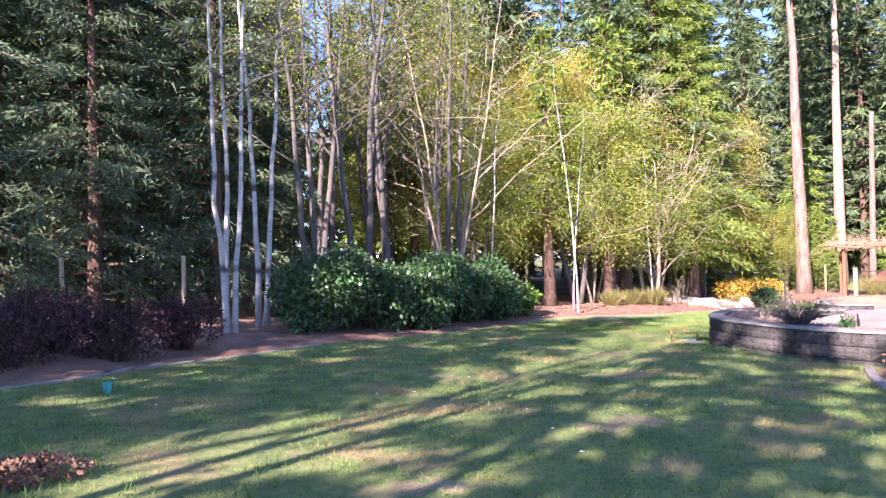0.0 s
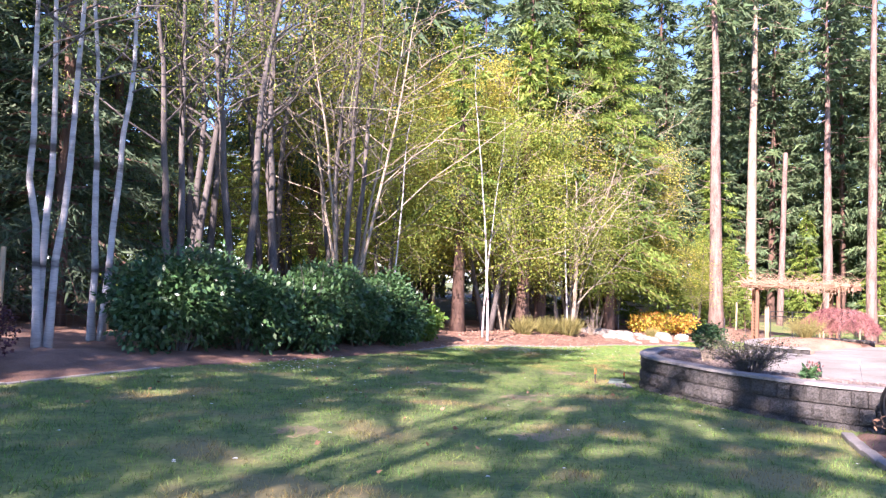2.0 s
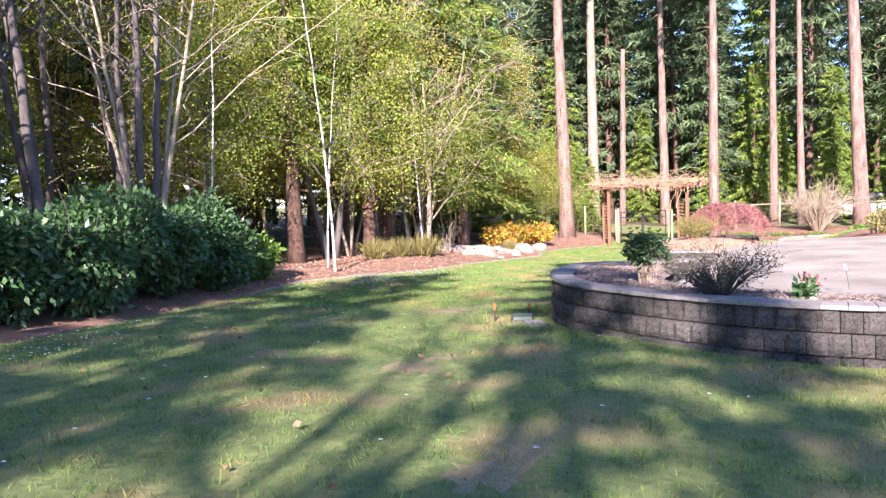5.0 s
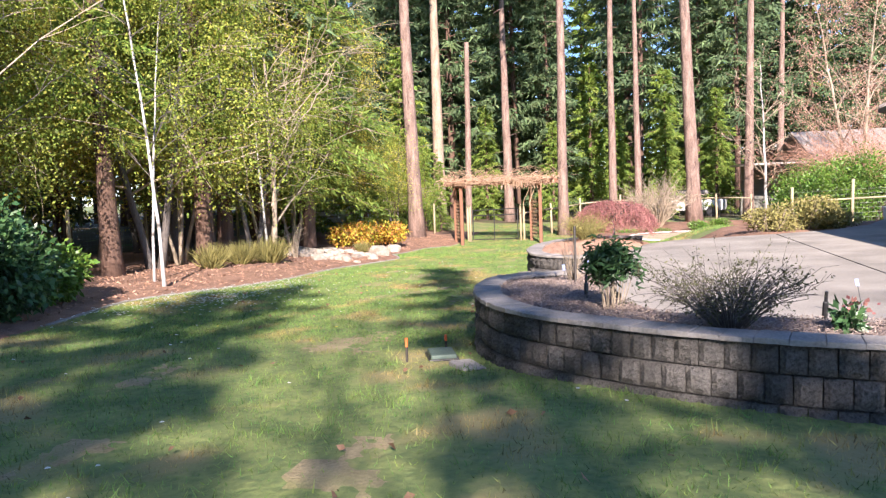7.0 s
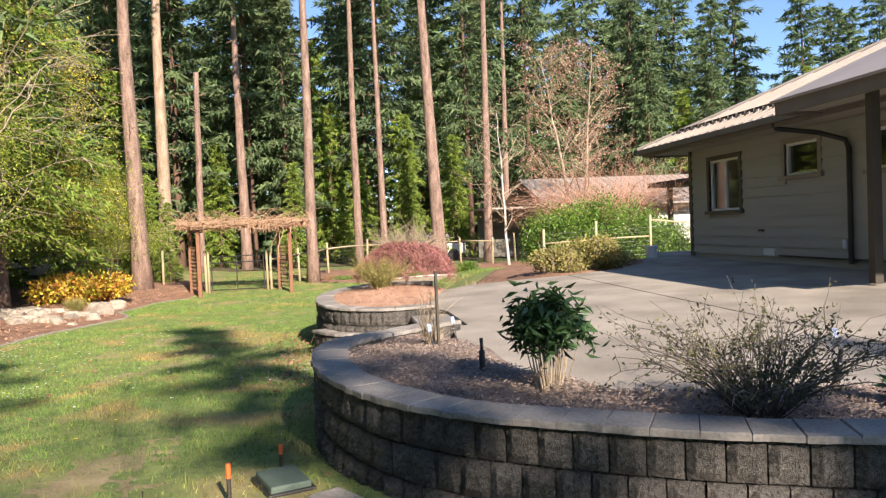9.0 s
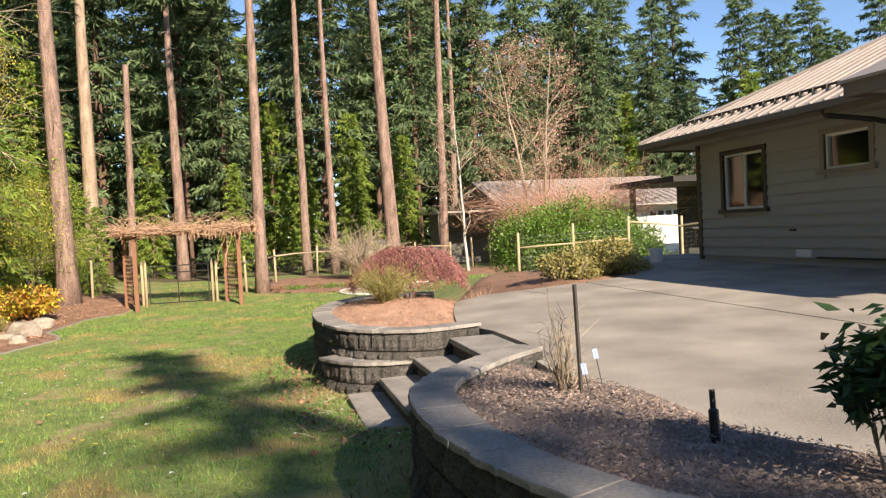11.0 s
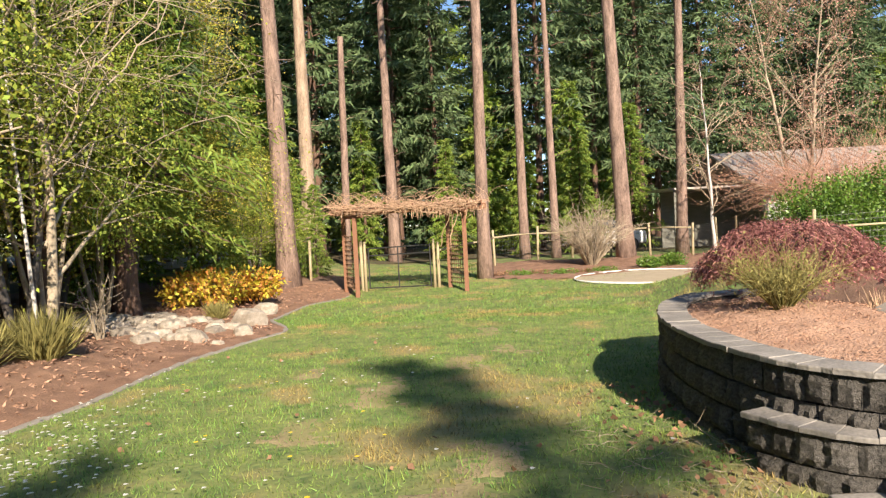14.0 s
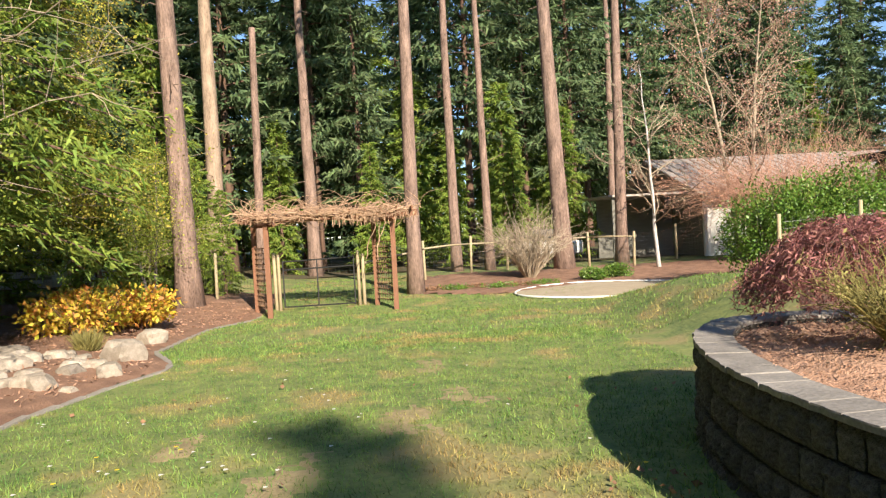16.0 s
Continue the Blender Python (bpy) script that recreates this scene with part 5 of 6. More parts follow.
ROCKS = [rock(i, 1, 0.8, 0.7) for i in range(7)]
rng = np.random.default_rng(8)
for i in range(115):
    t = rng.random()
    x, y = 29.8 - 3.2 * t + rng.normal() * 0.7, 16.6 - 4.2 * t + rng.normal() * 0.45
    if y < bed_edge(x) + 0.3:
        continue
    s = rng.uniform(0.08, 0.27)
    r = new("rock", ROCKS[i % 7])
    r.matrix_basis = pose(x, y, gz(x, y) + s * 0.22, 0, 0, rng.uniform(0, 360)) @ Matrix.Diagonal((s * 1.25, s, s * 0.95, 1))
    tagged(r, "pale rounded boulder in the rockery" if s > 0.25 else "pale stone in the rockery", "rock", "rockery stones")
for i, (x, y, s) in enumerate([(31.6, 12.95, 0.35), (28.6, 12.5, 0.4)]):
    r = new("rock", ROCKS[i])
    r.matrix_basis = pose(x, y, gz(x, y) + s * 0.3, 0, 0, 50) @ Matrix.Scale(s, 4)
    tagged(r, "pale boulder at the edge of the mulch", "rock", "rockery stones")


def grass_tuft(seed, h, r, n, mat, label, name="grass_tuft"):
    rr = np.random.default_rng(seed)
    az = rr.uniform(0, 6.28, n)
    base = np.column_stack([np.cos(az), np.sin(az), np.zeros(n)]) * rr.uniform(0, 0.35 * r, (n, 1))
    way = np.column_stack([np.cos(az), np.sin(az), np.zeros(n)]) * rr.uniform(0.1, 1, (n, 1)) * r / h + (0, 0, 1)
    top = thing(name, label, "grass", "ornamental grasses")
    part("foliage", leaves(rr, base, h, 0.018, 0, way * 2.2), mat, top)
    return top


tuft = grass_tuft(4, 0.6, 0.5, 700, M_olive, "tuft of olive ornamental grass on the mulch")
put(tuft, 24.2, 14.0)
for x, y, s in [(23.4, 14.4, 0.9), (25.0, 14.6, 0.8), (22.3, 14.6, 0.9), (30.2, 13.6, 0.6)]:
    again(tuft, x, y, x * 50, s)

stalks = twiggy("dry_stalks", "bare dry stalks standing among the rockery stones", "plant", "", 44, 0.35, 1.1, 14, M_twig, arch=0.05, thick=0.008)
put(stalks, 26.4, 14.3)

# ---- round planter: red maple and olive shrub ----
rm = weeping_dome("japanese_maple", "low weeping maple with dark red twigs in the planter", 91, 0.82, 0.8, 0.4, 1150, M_alder, M_maple, M_maple, 12000, 0.042, 0.0035)
put(rm, 21.9, 5.3, 0, 1.0, 0.28)
ol = twiggy("spirea_shrub", "twiggy olive-green shrub in the round planter", "shrub", "", 92, 0.62, 0.62, 190, M_olive, arch=0.15, thick=0.0042, leaf=M_olive, n_leaf=700, lsize=0.04)
put(ol, 20.95, 5.85, 0, 0.85, 0.34)
put(grass_tuft(15, 0.45, 0.2, 70, M_vine, "dry straw-coloured clump by the fence post", "dry_tuft"), 22.9, 3.9)

# ---- raised bed plants ----
peony = thing("peony", "bushy peony with dark green leaves on pale stems", "plant")
rr = np.random.default_rng(5)
st, P, D = [], [], []
for k in range(34):
    az, u = rr.uniform(0, 6.28), rr.uniform(0, 1) ** 0.6
    e = np.array([np.cos(az) * 0.24 * u, np.sin(az) * 0.24 * u, 0.64 - 0.16 * u * u + rr.uniform(-0.05, 0.05)])
    st.append(tube(wobble(rr, np.array([e[0] * 0.45, e[1] * 0.45, -0.03]), e, 5, 0.03), np.linspace(0.006, 0.003, 5), 5, False))
    for m in range(44):
        P.append(e + rr.normal(size=3) * (0.055, 0.055, 0.075) - (0, 0, 0.05))
        a2 = rr.uniform(0, 6.28)
        D.append((np.cos(a2), np.sin(a2), rr.uniform(-0.7, 0.15)))
tagged(part("branching", join(st), M_twig, peony), kind="stuff")
part("foliage", leaves(rr, np.array(P), 0.105, 0.15, 0.1, np.array(D) * 1.4), M_peony, peony)
put(peony, 13.05, 5.38, 0, 0.8, 0.34)
tw = twiggy("bare_shrub", "sprawling twiggy shrub with sparse small leaves", "shrub", "", 95, 0.72, 0.5, 120, M_alder, arch=0.2, thick=0.0036, leaf=M_sage, n_leaf=2600, lsize=0.026)
put(tw, 12.25, 4.55, 0, 1.0, 0.34)
hel = shrub("hellebore", "low leafy hellebore with dull red flowers in the bed", "plant", "", 96, 0.22, 0.22, 0.3, 190, 0.12, 0.22, M_hedge, M_alder, stems=10)
put(hel, 12.15, 3.75, 0, 0.62, 0.33)
tagged(part("bloom", leaves(np.random.default_rng(2), np.random.default_rng(2).normal(size=(26, 3)) * (0.07, 0.07, 0.03) + (0, 0, 0.3), 0.06, 0.4), M_maple, hel), kind="stuff")
lav = twiggy("dry_perennial", "dry brown perennial stalks by the stake", "plant", "", 97, 0.16, 0.5, 30, M_twig, arch=0.0, thick=0.003)
put(lav, 15.05, 5.82, 0, 1.0, 0.34)
iris = grass_tuft(9, 0.16, 0.12, 60, M_twig, "clipped dry clump of stalks in the bed", "dry_tuft")
put(iris, 15.0, 5.8, 0, 1.0, 0.34)
stake = thing("garden_stake", "thin dark garden stake leaning a little", "stake", at=pose(14.9, 5.77, 0.33, 0, 3, 0))
part("rod", tube([(0, 0, -0.1), (0, 0, 0.63)], 0.014, 6), M_trimdark, stake)
for x, y, tilt in ((13.85, 5.62, 4), (12.72, 3.8, -14)):
    sp = thing("sprinkler", "black pop-up sprinkler riser in the mulch", "sprinkler", "sprinklers", at=pose(x, y, 0.33, 0, tilt, 0))
    part("riser", tube([(0, 0, -0.05), (0, 0, 0.13), (0, 0, 0.14), (0, 0, 0.22)], [0.022, 0.022, 0.013, 0.013], 8), M_black, sp)
for x, y, zz in ((14.98, 5.6, 0.36), (13.2, 3.4, 0.36), (14.6, 5.85, 0.36)):
    tg = thing("plant_tag", "small pale blue plant tag on a wire", "tag", "plant tags", at=pose(x, y, zz, 0, 10, 70))
    part("wire", tube([(0, 0, -0.05), (0, 0, 0.2)], 0.003, 4), M_wire, tg)
    part("label", box(-0.014, 0.014, -0.002, 0.002, 0.15, 0.21), M_bluetag, tg)
vb = thing("valve_box", "green irrigation valve box sunk in the lawn", "valve box", at=pose(13.3, 6.95, gz(13.3, 6.95), 0, 0, 20) @ Matrix.Diagonal((0.72, 0.74, 0.9, 1)))
part("lid", box(-0.24, 0.24, -0.16, 0.16, -0.1, 0.07, 0.015), M_boxgreen, vb)
part("rim", box(-0.27, 0.27, -0.19, 0.19, -0.15, 0.03, 0.01), M_black, vb)
flag = thing("paving_stone", "pale flat paving stone let into the grass beside the wall", "stone", at=pose(12.85, 6.62, gz(12.85, 6.62), 2, -2, 35))
part("slab", box(-0.17, 0.17, -0.11, 0.11, -0.05, 0.03, 0.02), M_cap, flag)
mk2 = thing("marker", "dark marker stake with a faded orange top", "marker", "valve box markers", at=pose(13.62, 6.98, gz(13.62, 6.98)))
part("rod", tube([(0, 0, -0.05), (0, 0, 0.12)], 0.012, 6), M_trimdark, mk2)
part("tip", tube([(0, 0, 0.11), (0, 0, 0.17)], 0.014, 6), M_flag, mk2)
mk = thing("marker", "orange-tipped marker stake by the valve box", "marker", at=pose(13.05, 7.22, gz(13, 7.2)))
part("rod", tube([(0, 0, -0.05), (0, 0, 0.15)], 0.012, 6), M_trimdark, mk)
part("tip", tube([(0, 0, 0.14), (0, 0, 0.22)], 0.014, 6), M_flag, mk)

mound = shrub("earth_mound", "small crumbled mound of dark earth on the lawn", "earth mound", "", 71, 0.32, 0.26, 0.15, 1500, 0.035, 0.4, M_mulch, M_mulch, stems=4, lumps=7, low=0.0)
put(mound, 1.28, 5.14)
cup = thing("marker_cup", "small turquoise plastic cup on the lawn edge", "cup", at=pose(2.87, 8.39, gz(2.87, 8.39)))
part("cup", tube([(0, 0, 0), (0, 0, 0.12)], [0.035, 0.055], 10), pbr("turquoise_plastic", (0.05, 0.4, 0.38), (0.08, 0.5, 0.46), 5, 0.5, 0, 10), cup)

# bicycle wheel leaning by the soil heap
wheel = thing("bicycle_wheel", "black bicycle wheel leaning on the wall end", "wheel", at=pose(11.0, 2.6, gz(11.0, 2.6) + 0.33, 82, 0, 60))
a = np.linspace(0, 2 * np.pi, 37)
part("tyre", tube(np.column_stack([0.31 * np.cos(a), 0.31 * np.sin(a), 0 * a]), 0.02, 8, False), M_black, wheel)
part("rim", tube(np.column_stack([0.285 * np.cos(a), 0.285 * np.sin(a), 0 * a]), 0.01, 6, False), M_wire, wheel)
part("hub", tube([(0, 0, -0.05), (0, 0, 0.05)], 0.022, 8), M_wire, wheel)
for k in range(18):
    part("spoke", tube([(0.02 * math.cos(k), 0.02 * math.sin(k), 0), (0.28 * math.cos(k * 0.349), 0.28 * math.sin(k * 0.349), 0)], 0.0014, 3), M_wire, wheel)
heap = twiggy("brush_heap", "low heap of dry brown twigs and leaves", "brush heap", "", 99, 0.55, 0.35, 160, M_vine, arch=0.1, thick=0.006, leaf=M_dead, n_leaf=900, lsize=0.07)
put(heap, 10.35, 2.15, 0, 1.0)
put(shrub("earth_heap", "heap of dark crumbled mulch under dry twigs", "mulch heap", "", 98, 0.75, 0.6, 0.42, 2600, 0.04, 0.4, M_mulch, M_mulch, stems=4, lumps=8, low=0.0), 10.4, 2.1)

# ---- beyond the patio ----
for i, (x, y, rx, ry, h) in enumerate([(34.6, -1.6, 1.4, 1.2, 2.75), (34.9, -3.2, 1.4, 1.4, 3.0), (35.0, -4.8, 1.3, 1.3, 2.8), (35.2, -6.2, 0.9, 0.9, 2.0)]):
    put(shrub("evergreen_hedge", "tall glossy yellow-green hedge shrub behind the fence", "shrub", "fence hedge", 110 + i, rx * 1.08, ry * 1.1, h, 12000, 0.085, 0.26, M_ivy, M_alder, lumps=14, spray=0.2, shell=0.4), x, y)
for i, (x, y, r, h, m) in enumerate([(23.4, 2.1, 0.62, 0.62, M_olive), (23.8, 1.3, 0.75, 0.75, M_olive), (40.8, 0.6, 0.6, 0.5, M_ivy), (40.2, 1.6, 0.5, 0.4, M_ivy), (24.3, 0.6, 0.7, 0.5, M_olive)]):
    put(shrub("low_shrub", "low spreading olive-green shrub on the border", "shrub", "border shrubs", 120 + i, r, r * 0.9, h, 2400, 0.06, 0.3, m, M_twig, lumps=7), x, y)
bt = broadleaf("russet_tree", "leafing tree with russet new buds and pale trunk", "tree", "", 131, 7.5, 0.075, 2, 0.2, 2.1, 18, 8000, 0.05, 0.4, M_twig, M_bud, up=1.1, twigs=8, scatter=0.16, lean=0.2)
put(bt, 44.3, -5.75, 0, 1.45)
sl = broadleaf("young_birch", "slender bare young birch with white trunk", "tree", "", 132, 5.2, 0.05, 1, 0.2, 1.3, 22, 260, 0.05, 0.4, M_birch, M_bud, up=1.0, twigs=6, twig_mat=M_twig)
put(sl, 42.9, -1.7, 0, 1.5)
wm = twiggy("weeping_maple", "broad weeping maple with russet bare twigs", "shrub", "", 140, 3.6, 3.3, 850, M_redtwig, arch=0.32, thick=0.005, leaf=M_bud, n_leaf=16000, lsize=0.045)
put(wm, 42.2, -6.4, 0, 1.3)
pt = twiggy("bare_shrub", "pale twiggy bare shrub by the fence", "shrub", "", 150, 1.15, 1.5, 220, M_twig, arch=0.2, thick=0.007)
put(pt, 42.2, 3.25, 0, 1.5)
for i in range(9):
    gx0, gy0 = 39.6 + 0.5 * rng.random(), 6.8 - i * 0.45
    put(shrub("ground_cover", "low dark green ground cover by the gate", "plant", "ground cover", 160 + i, 0.4, 0.4, 0.18, 300, 0.06, 0.3, M_ivy if i % 3 else M_dead, M_twig, stems=6), gx0, gy0)

# garage and carport
gar = thing("garage", "low garage with a white door and brown metal roof", "garage")
g0 = gz(48, -6)
part("wall", box(46.5, 46.65, -15.5, -5.2, g0, 2.2), M_white, gar, "white painted front wall")
part("wall", box(46.66, 55, -5.35, -5.2, g0, 2.2), M_darkwall, gar)
part("wall", box(49.5, 49.65, -5.1, -1.6, g0, 2.1), M_darkwall, gar, "shaded grey board wall under the lean-to")
part("door", box(46.44, 46.49, -14.9, -12.8, g0, 1.95, 0.01), M_white, gar, "white panelled garage door")
for y in np.arange(-14.75, -12.95, 0.47):
    part("pane", box(46.42, 46.438, y, y + 0.34, 1.5, 1.74), M_black, gar)
part("roof", (np.array([(45.4, -16.2, 2.15), (45.4, -4.4, 2.15), (50.8, -4.4, 3.9), (50.8, -16.2, 3.9), (56.2, -16.2, 2.15), (56.2, -4.4, 2.15), (45.4, -16.2, 2.07), (45.4, -4.4, 2.07), (50.8, -4.4, 3.82), (50.8, -16.2, 3.82), (56.2, -16.2, 2.07), (56.2, -4.4, 2.07)]), [(0, 1, 2, 3), (3, 2, 5, 4), (9, 8, 7, 6), (10, 11, 8, 9), (0, 6, 7, 1), (1, 7, 8, 2), (2, 8, 11, 5), (5, 11, 10, 4), (4, 10, 9, 3), (3, 9, 6, 0)]), M_roof, gar, "brown ribbed metal roof")
for y in np.arange(-16, -4.4, 0.45):
    part("rib", tube([(45.4, y, 2.17), (50.8, y, 3.92)], 0.02, 4), M_roof, gar)
part("lean_to_roof", join([box(46.6, 50.0, -4.6, -1.1, 2.12, 2.2)]), M_roof, gar)
part("post", box(46.8, 46.92, -1.5, -1.38, gz(46.8, -1.5), 2.12), M_darkwall, gar)
car = thing("carport", "dark timber carport behind the house corner, darkened for its shade", "carport")
part("roof", box(36.0, 41.2, -17.0, -8.0, 2.7, 2.92), M_shadetimber, car)
for x, y in ((36.3, -9.9), (36.3, -13), (40.8, -8.9)):
    part("post", box(x - 0.1, x + 0.1, y - 0.1, y + 0.1, -0.6, 2.7), M_trimdark, car)
# wall added as a dark backing that makes the carport's inside look shaded
part("back_wall", box(40.95, 41.1, -17, -11.3, -0.6, 2.7), M_shadetimber, car)
part("side_wall", box(36.0, 41.2, -17.1, -17.0, -0.6, 2.7), M_shadetimber, car)
ct = thing("utility_cart", "white utility cart with a red cone, parked under the carport", "vehicle", at=pose(37.4, -10.6, gz(37.4, -10.6), 0, 0, 8))
part("body", box(-0.9, 0.9, -0.55, 0.55, 0.35, 0.85, 0.08), M_metalwhite, ct)
part("cab", box(-0.3, 0.5, -0.5, 0.5, 0.85, 1.25, 0.06), M_black, ct)
# red cone standing on the cart body, no lamp
part("light", tube([(-0.6, 0.25, 0.855), (-0.6, 0.25, 1.2)], [0.15, 0.04], 12), M_redcone, ct)
part("roof", box(-0.6, 0.6, -0.55, 0.55, 1.62, 1.67, 0.02), M_metalwhite, ct)
for x in (-0.55, 0.55):
    for y in (-0.5, 0.5):
        part("pillar", tube([(x, y, 0.8), (x * 0.95, y, 1.63)], 0.025, 6), M_black, ct)
        w = part("wheel", tube([(x, y * 1.04 - 0.09, 0.27), (x, y * 1.04 + 0.09, 0.27)], 0.27, 18), M_black, ct)
        part("hub", tube([(x, y * 1.04 - 0.1, 0.27), (x, y * 1.04 + 0.1, 0.27)], 0.12, 12), M_metalwhite, w)
tr = thing("trailer", "white camper trailer half hidden under the trees", "trailer", at=pose(43.5, 20.3, gz(43.5, 20.3), 0, 0, -12))
part("body", box(-1.1, 1.1, -1.6, 1.6, 0.45, 1.65, 0.12), M_metalwhite, tr)
part("roof", box(-1.15, 1.15, -1.65, 1.65, 1.655, 1.72, 0.03), M_foundation, tr)
part("window", box(-1.115, -1.09, -1.0, 0.6, 1.02, 1.35, 0.01), M_black, tr)
part("stripe", box(-1.112, -1.08, -1.55, 1.55, 0.72, 0.8), M_foundation, tr)
tp = thing("tarp_cover", "pale blue tarp draped over a stack under the trees", "tarp", at=pose(41.8, 17.2, gz(41.8, 17.2), 0, 0, 20))
bm = bmesh.new()
bmesh.ops.create_grid(bm, x_segments=14, y_segments=14, size=0.8)
for v in bm.verts:
    e = max(abs(v.co.x), abs(v.co.y)) / 0.8
    v.co.z = 1.25 * (1 - max(0, e - 0.55) ** 1.2 * 2.3) + 0.06 * noise.noise(v.co * 4)
    v.co.x *= 0.7 + 0.1 * e
    v.co.y *= 0.7 + 0.1 * e
me = bpy.data.meshes.new("cloth")
bm.to_mesh(me)
bm.free()
me.materials.append(M_bluegrey)
part("cloth", me, None, tp)
jp = thing("parked_car", "dark car parked beyond the fence", "car", at=pose(50.5, 1.0, gz(50.5, 1.0), 0, 0, 80))
part("body", box(-2.0, 2.0, -0.85, 0.85, 0.35, 0.95, 0.15), M_metalwhite, jp)
part("cabin", box(-1.1, 1.2, -0.75, 0.75, 0.95, 1.5, 0.18), M_black, jp)
for x in (-1.3, 1.3):
    for y in (-0.8, 0.8):
        part("wheel", tube([(x, y - 0.1, 0.32), (x, y + 0.1, 0.32)], 0.32, 16), M_black, jp)

# trees west of the garden, whose shade falls across the lawn
for x, y, o, s in [(-7.8, 0.15, firs[1], 0.56), (-9.1, 3.0, firs[1], 0.52), (-6.0, -0.8, firs[2], 0.48), (-5.5, -2.2, firs[3], 0.55), (-12, 1.8, alder, 1.05), (-9.5, 4.0, firs[2], 0.68), (-8.5, 5.8, firs[2], 0.6), (-10, 7.4, firs[0], 0.46), (-7, 8.8, firs[0], 0.6), (-8, 10.2, firs[2], 0.65), (-11, 12.6, firs[1], 0.42), (-6.5, 13.2, firs[2], 0.6), (-13, -4.0, alder, 1.0), (-14, 9.2, alder, 1.0), (-5.0, 2.7, alder, 0.85), (-5.2, -2.9, firs[1], 0.36)]:
    t = again(o, x, y, 37 * y, s)
    if o is firs[1]:
        t.matrix_basis = t.matrix_basis @ Matrix.Diagonal((0.72, 0.72, 1, 1))

# ---- grass, daisies and dead leaves ----
rng = np.random.default_rng(21)


def on_lawn(x, y):
    d1, d2 = inside_poly(bed1 + [])(x, y), inside_poly(bed2)(x, y)
    ok = (y < bed_edge(x) - 0.03) & (d1 < -0.02) & (d2 < -0.02)
    ok &= inside_poly(PATIO)(x, y) < -0.02
    ok &= ~((x > 17.0) & (x < 18.6) & (y > 5) & (y < 6.72))
    ok &= ~((x > 12.5) & (y < 5.2) & (x < 23))
    ok &= (x < 38.6) | (y > 7.3)
    return ok


def blades(name, n, x0, x1, y0, y1, size, width, mat, label, lift=0.0, clump=False):
    p = np.column_stack([rng.uniform(x0, x1, n), rng.uniform(y0, y1, n)])
    p = p[on_lawn(p[:, 0], p[:, 1])]
    patch = np.array([noise.noise(Vector((x * 0.55, y * 0.55, 3.0))) for x, y in p])
    keep = rng.random(len(p)) < np.clip(0.9 - 1.5 * np.clip(patch - 0.12, 0, 1), 0.25, 1)
    keep &= rng.random(len(p)) > np.clip(4 * bareness(p[:, 0], p[:, 1]), 0, 0.48)
    p, patch = p[keep], patch[keep]
    if clump:
        tuft_at = np.array([noise.noise(Vector((x * 3.1, y * 3.1, 9.0))) + 0.5 * noise.noise(Vector((x * 8.0, y * 8.0, 1.0))) for x, y in p])
        p = p[tuft_at > 0.18]
    P = np.column_stack([p, ground(p[:, 0], p[:, 1]) - 0.004 + lift])
    v, f = leaves(rng, P, size, width, 0, np.array([0, 0, 0.9]), 0.5, thin=True)
    return tagged(part(name, (v, f), mat, None, label), category="grass", kind="stuff")


BARE = [(21.8, 9.4, 0.9, 0.35), (20.4, 9.9, 0.5, 0.3), (26.4, 8.1, 0.7, 0.22), (23.4, 8.5, 0.8, 0.3), (24.3, 7.9, 0.6, 0.28), (18.8, 8.7, 0.5, 0.4), (23.0, 10.3, 0.5, 0.2), (18.0, 9.1, 0.6, 0.3), (14.0, 8.1, 0.8, 0.45), (10.4, 8.6, 0.4, 0.25), (10.2, 6.8, 0.6, 0.3), (5.4, 3.5, 0.5, 0.35), (2.9, 3.4, 0.35, 0.3), (19.6, 8.5, 0.6, 0.35), (8.2, 5.2, 0.6, 0.25), (6.3, 6.6, 0.4, 0.25), (12.2, 9.3, 0.5, 0.2)]


def bareness(x, y):
    """Above 0 on the worn patches, with a ragged rim."""
    d = np.max([1 - ((x - a) / (1.1 * p)) ** 2 - ((y - b) / (1.1 * q)) ** 2 for a, b, p, q in BARE], axis=0)
    return 0.22 * np.clip(d, -1, 1) + 0.12 * np.sin(7.1 * x + 3.3 * y) * np.sin(5.3 * y - 2.9 * x) + 0.11 * np.sin(17 * x - 11 * y) * np.sin(13 * x + 19 * y)


sheet("ground_worn", "worn dry patches of bare earth in the lawn", "bare earth", lambda x, y: bareness(x, y) - 0.1, 2, 28, 2.6, 11, 0.07, 0.003, M_bare, 0.002)
blades("grass", 300000, 0.5, 18, 0.5, 13.2, 0.032, 0.08, M_blade, "short green lawn grass with thin patches")
blades("grass", 200000, 14, 30, 5, 13.2, 0.036, 0.09, M_blade, "sunlit lawn grass with thin patches")
blades("grass", 190000, 1, 24, 1.5, 11.5, 0.062, 0.05, M_blade, "longer tufts of grass in the lawn", clump=True)
blades("grass", 80000, 28, 46, 2, 13.2, 0.055, 0.12, M_blade, "lawn grass near the gate")

DAISY = [(17.4, 11.6, 0.55, 0.28, 240), (19.3, 11.5, 0.7, 0.3, 130), (17.5, 12.6, 1.3, 0.35, 260), (20.5, 12.3, 1.5, 0.4, 160), (9.5, 10.6, 0.5, 0.25, 50), (10.5, 11.4, 0.6, 0.25, 40), (19.5, 9.5, 4, 2, 70), (18.0, 10.8, 1.0, 0.6, 80), (8, 7, 4, 3, 60), (22.5, 10.5, 2, 1.2, 50)]
P = []
for x, y, sx, sy, n in DAISY:
    P.append(np.column_stack([rng.normal(x, sx, n), rng.normal(y, sy, n)]))
P = np.concatenate(P)
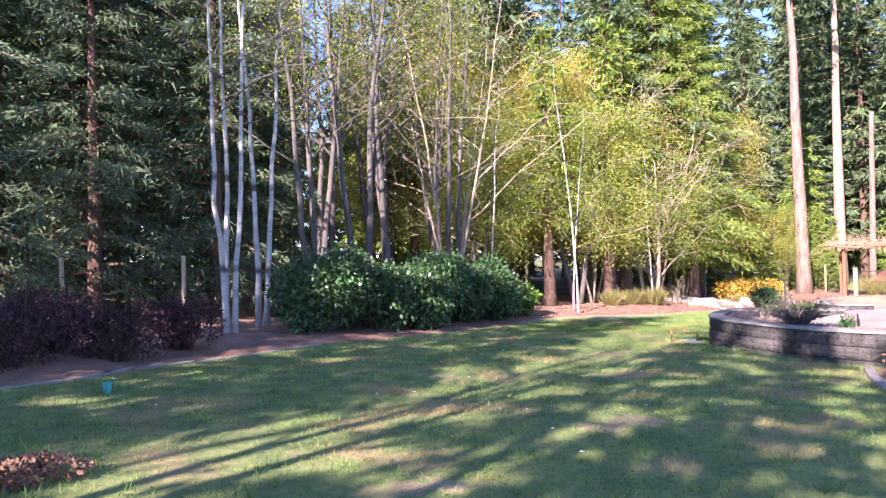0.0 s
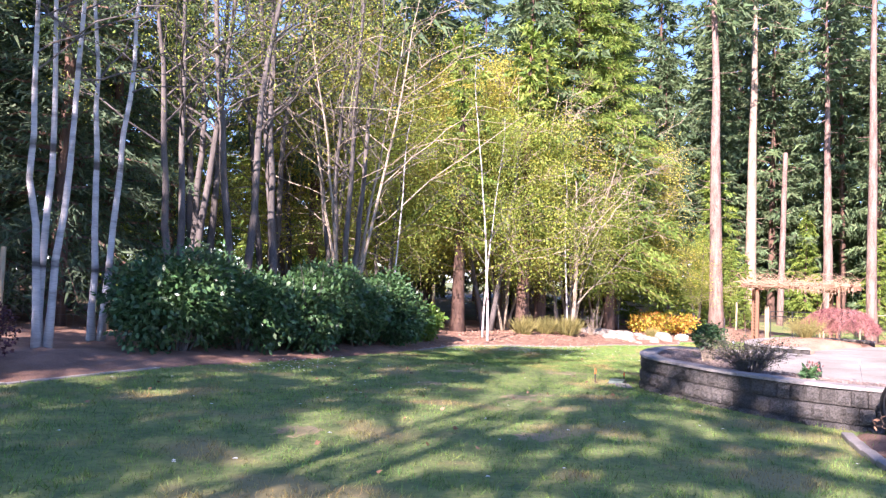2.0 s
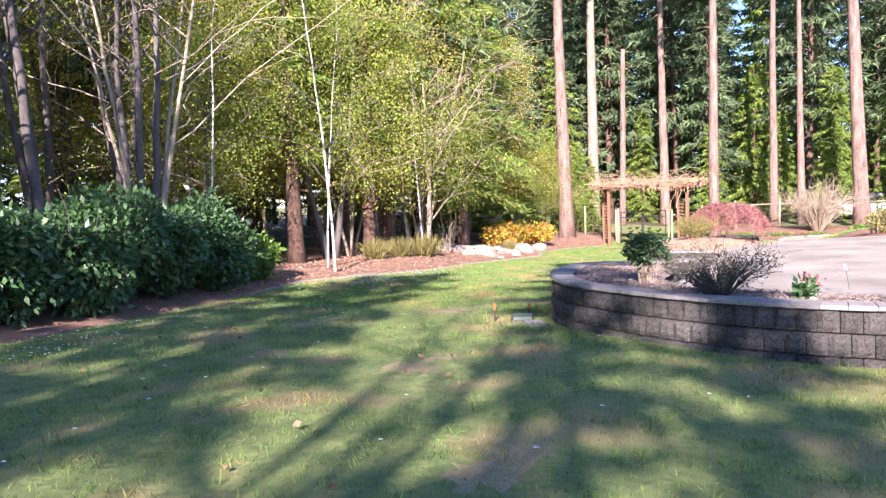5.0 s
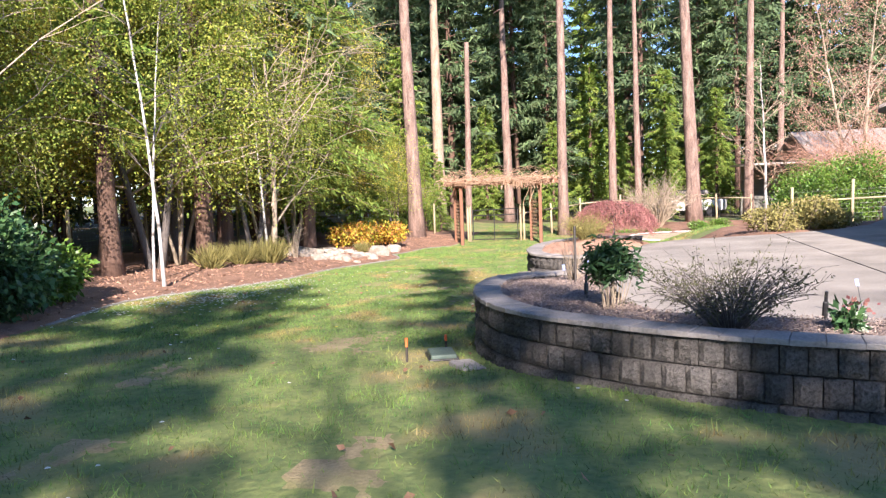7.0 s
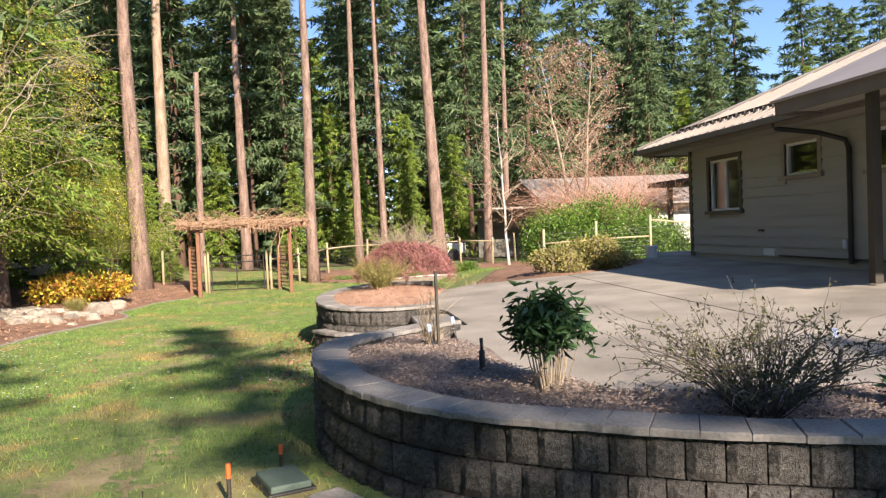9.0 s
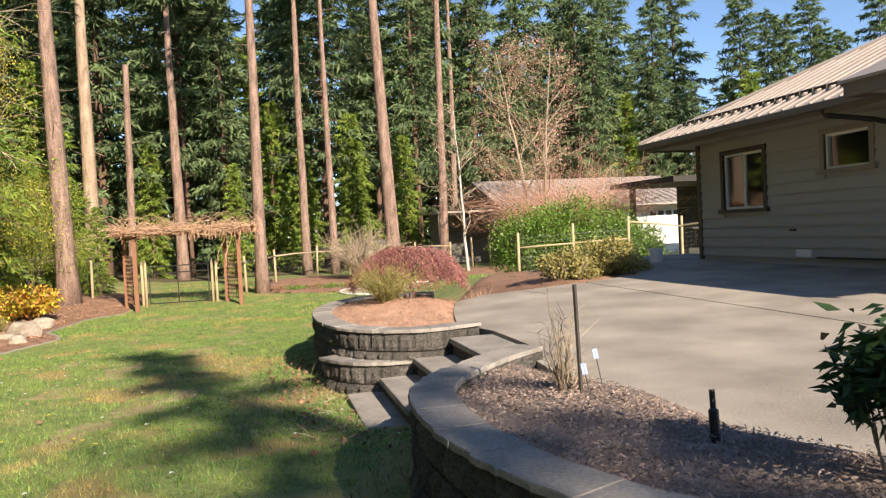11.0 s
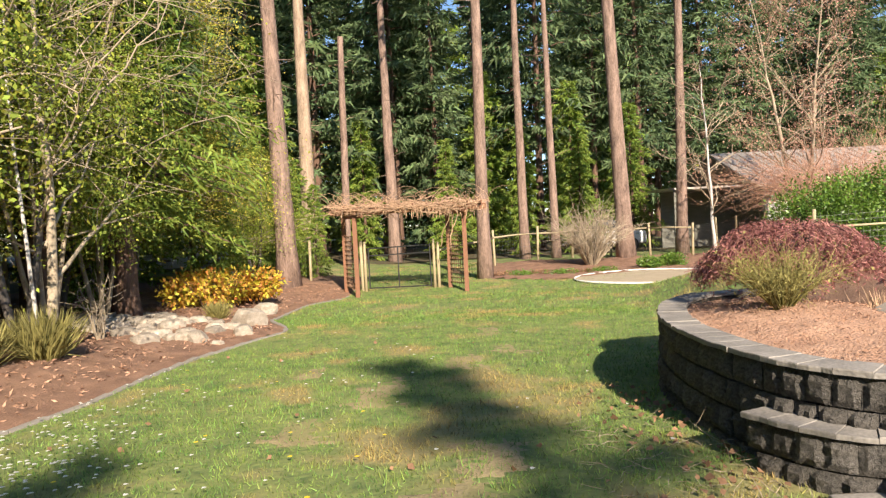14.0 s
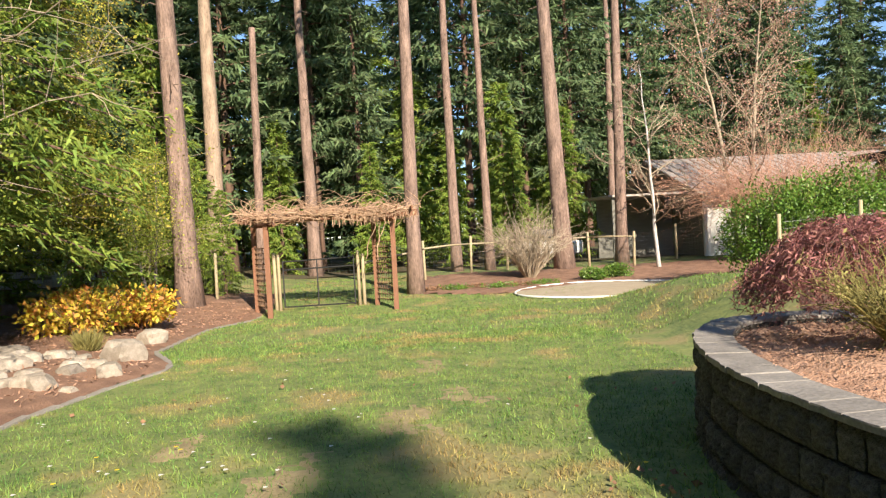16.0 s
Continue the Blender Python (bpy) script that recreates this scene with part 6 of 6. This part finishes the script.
P = P[on_lawn(P[:, 0], P[:, 1])]
cen = np.column_stack([P, ground(P[:, 0], P[:, 1]) + 0.05 + 0.02 * rng.random(len(P))])
petal_v, petal_f = [], []
for i, c in enumerate(cen):
    a = np.arange(6) * np.pi / 3
    r = rng.uniform(0.013, 0.02)
    petal_v.append(c + np.column_stack([r * np.cos(a), r * np.sin(a), 0.2 * r * np.sin(a * 2)]))
    petal_f.append(np.arange(6) + 6 * i)
tagged(part("daisies", (np.concatenate(petal_v), np.array(petal_f)), M_petal, None, "small white daisies scattered in the lawn"), category="flowers", kind="stuff")
P = np.column_stack([rng.normal(18.5, 2.5, 40), rng.normal(10.2, 1.2, 40)])
P = P[on_lawn(P[:, 0], P[:, 1])]
pv = [np.array([x, y, gz(x, y) + 0.05]) + np.column_stack([0.018 * np.cos(a), 0.018 * np.sin(a), 0 * a]) for x, y in P]
tagged(part("dandelions", (np.concatenate(pv), np.arange(6 * len(P)).reshape(-1, 6)), M_dandelion, None, "yellow dandelions in the lawn"), category="flowers", kind="stuff")
strewn("dead_leaves", "curled brown dead leaves on the grass", lambda x, y: np.where(on_lawn(x, y), 1.0, -1.0), 18.4, 21.5, 6.9, 7.6, 90, lambda x, y: ground(x, y) + 0.03, M_dead, 0.06, 0.35, rng, "dead leaves")
strewn("dead_leaves", "scattered brown dead leaves on the lawn", lambda x, y: np.where(on_lawn(x, y), 1.0, -1.0), 5, 26, 5, 12, 150, lambda x, y: ground(x, y) + 0.03, M_dead, 0.055, 0.35, rng, "dead leaves")

strewn("straw", "dry straw and twigs by the foot of the steps", lambda x, y: np.where(on_lawn(x, y), 1.0, -1.0), 16.6, 20.3, 6.0, 7.9, 800, lambda x, y: ground(x, y) + 0.02, M_twig, 0.2, 0.012, rng, "dry straw")
strewn("dead_leaves", "brown leaf litter below the wall and steps", lambda x, y: np.where(on_lawn(x, y), 1.0, -1.0), 16.2, 19.6, 5.9, 7.3, 420, lambda x, y: ground(x, y) + 0.02, M_dead, 0.045, 0.35, rng, "dead leaves")
for k, (x, y, z, rz) in enumerate([(16.92, 5.95, -0.2, 12), (16.86, 6.22, -0.36, -8), (16.9, 6.5, -0.5, 20)]):
    lb = new("loose_block", BLOCKS[k])
    lb.matrix_basis = pose(x, y, z, 0, 0, 90 + rz) @ Matrix.Diagonal((0.24, 0.2, 0.15, 1))
    tagged(lb, "loose split block stacked beside the steps", "block", "loose blocks")

# ---- wall blocks ----
for wall, todo in ((wall_1, blocks_1), (wall_2, blocks_2), (ledge, blocks_3)):
    for k, m in todo:
        part("block", BLOCKS[k], None, wall, at=m)
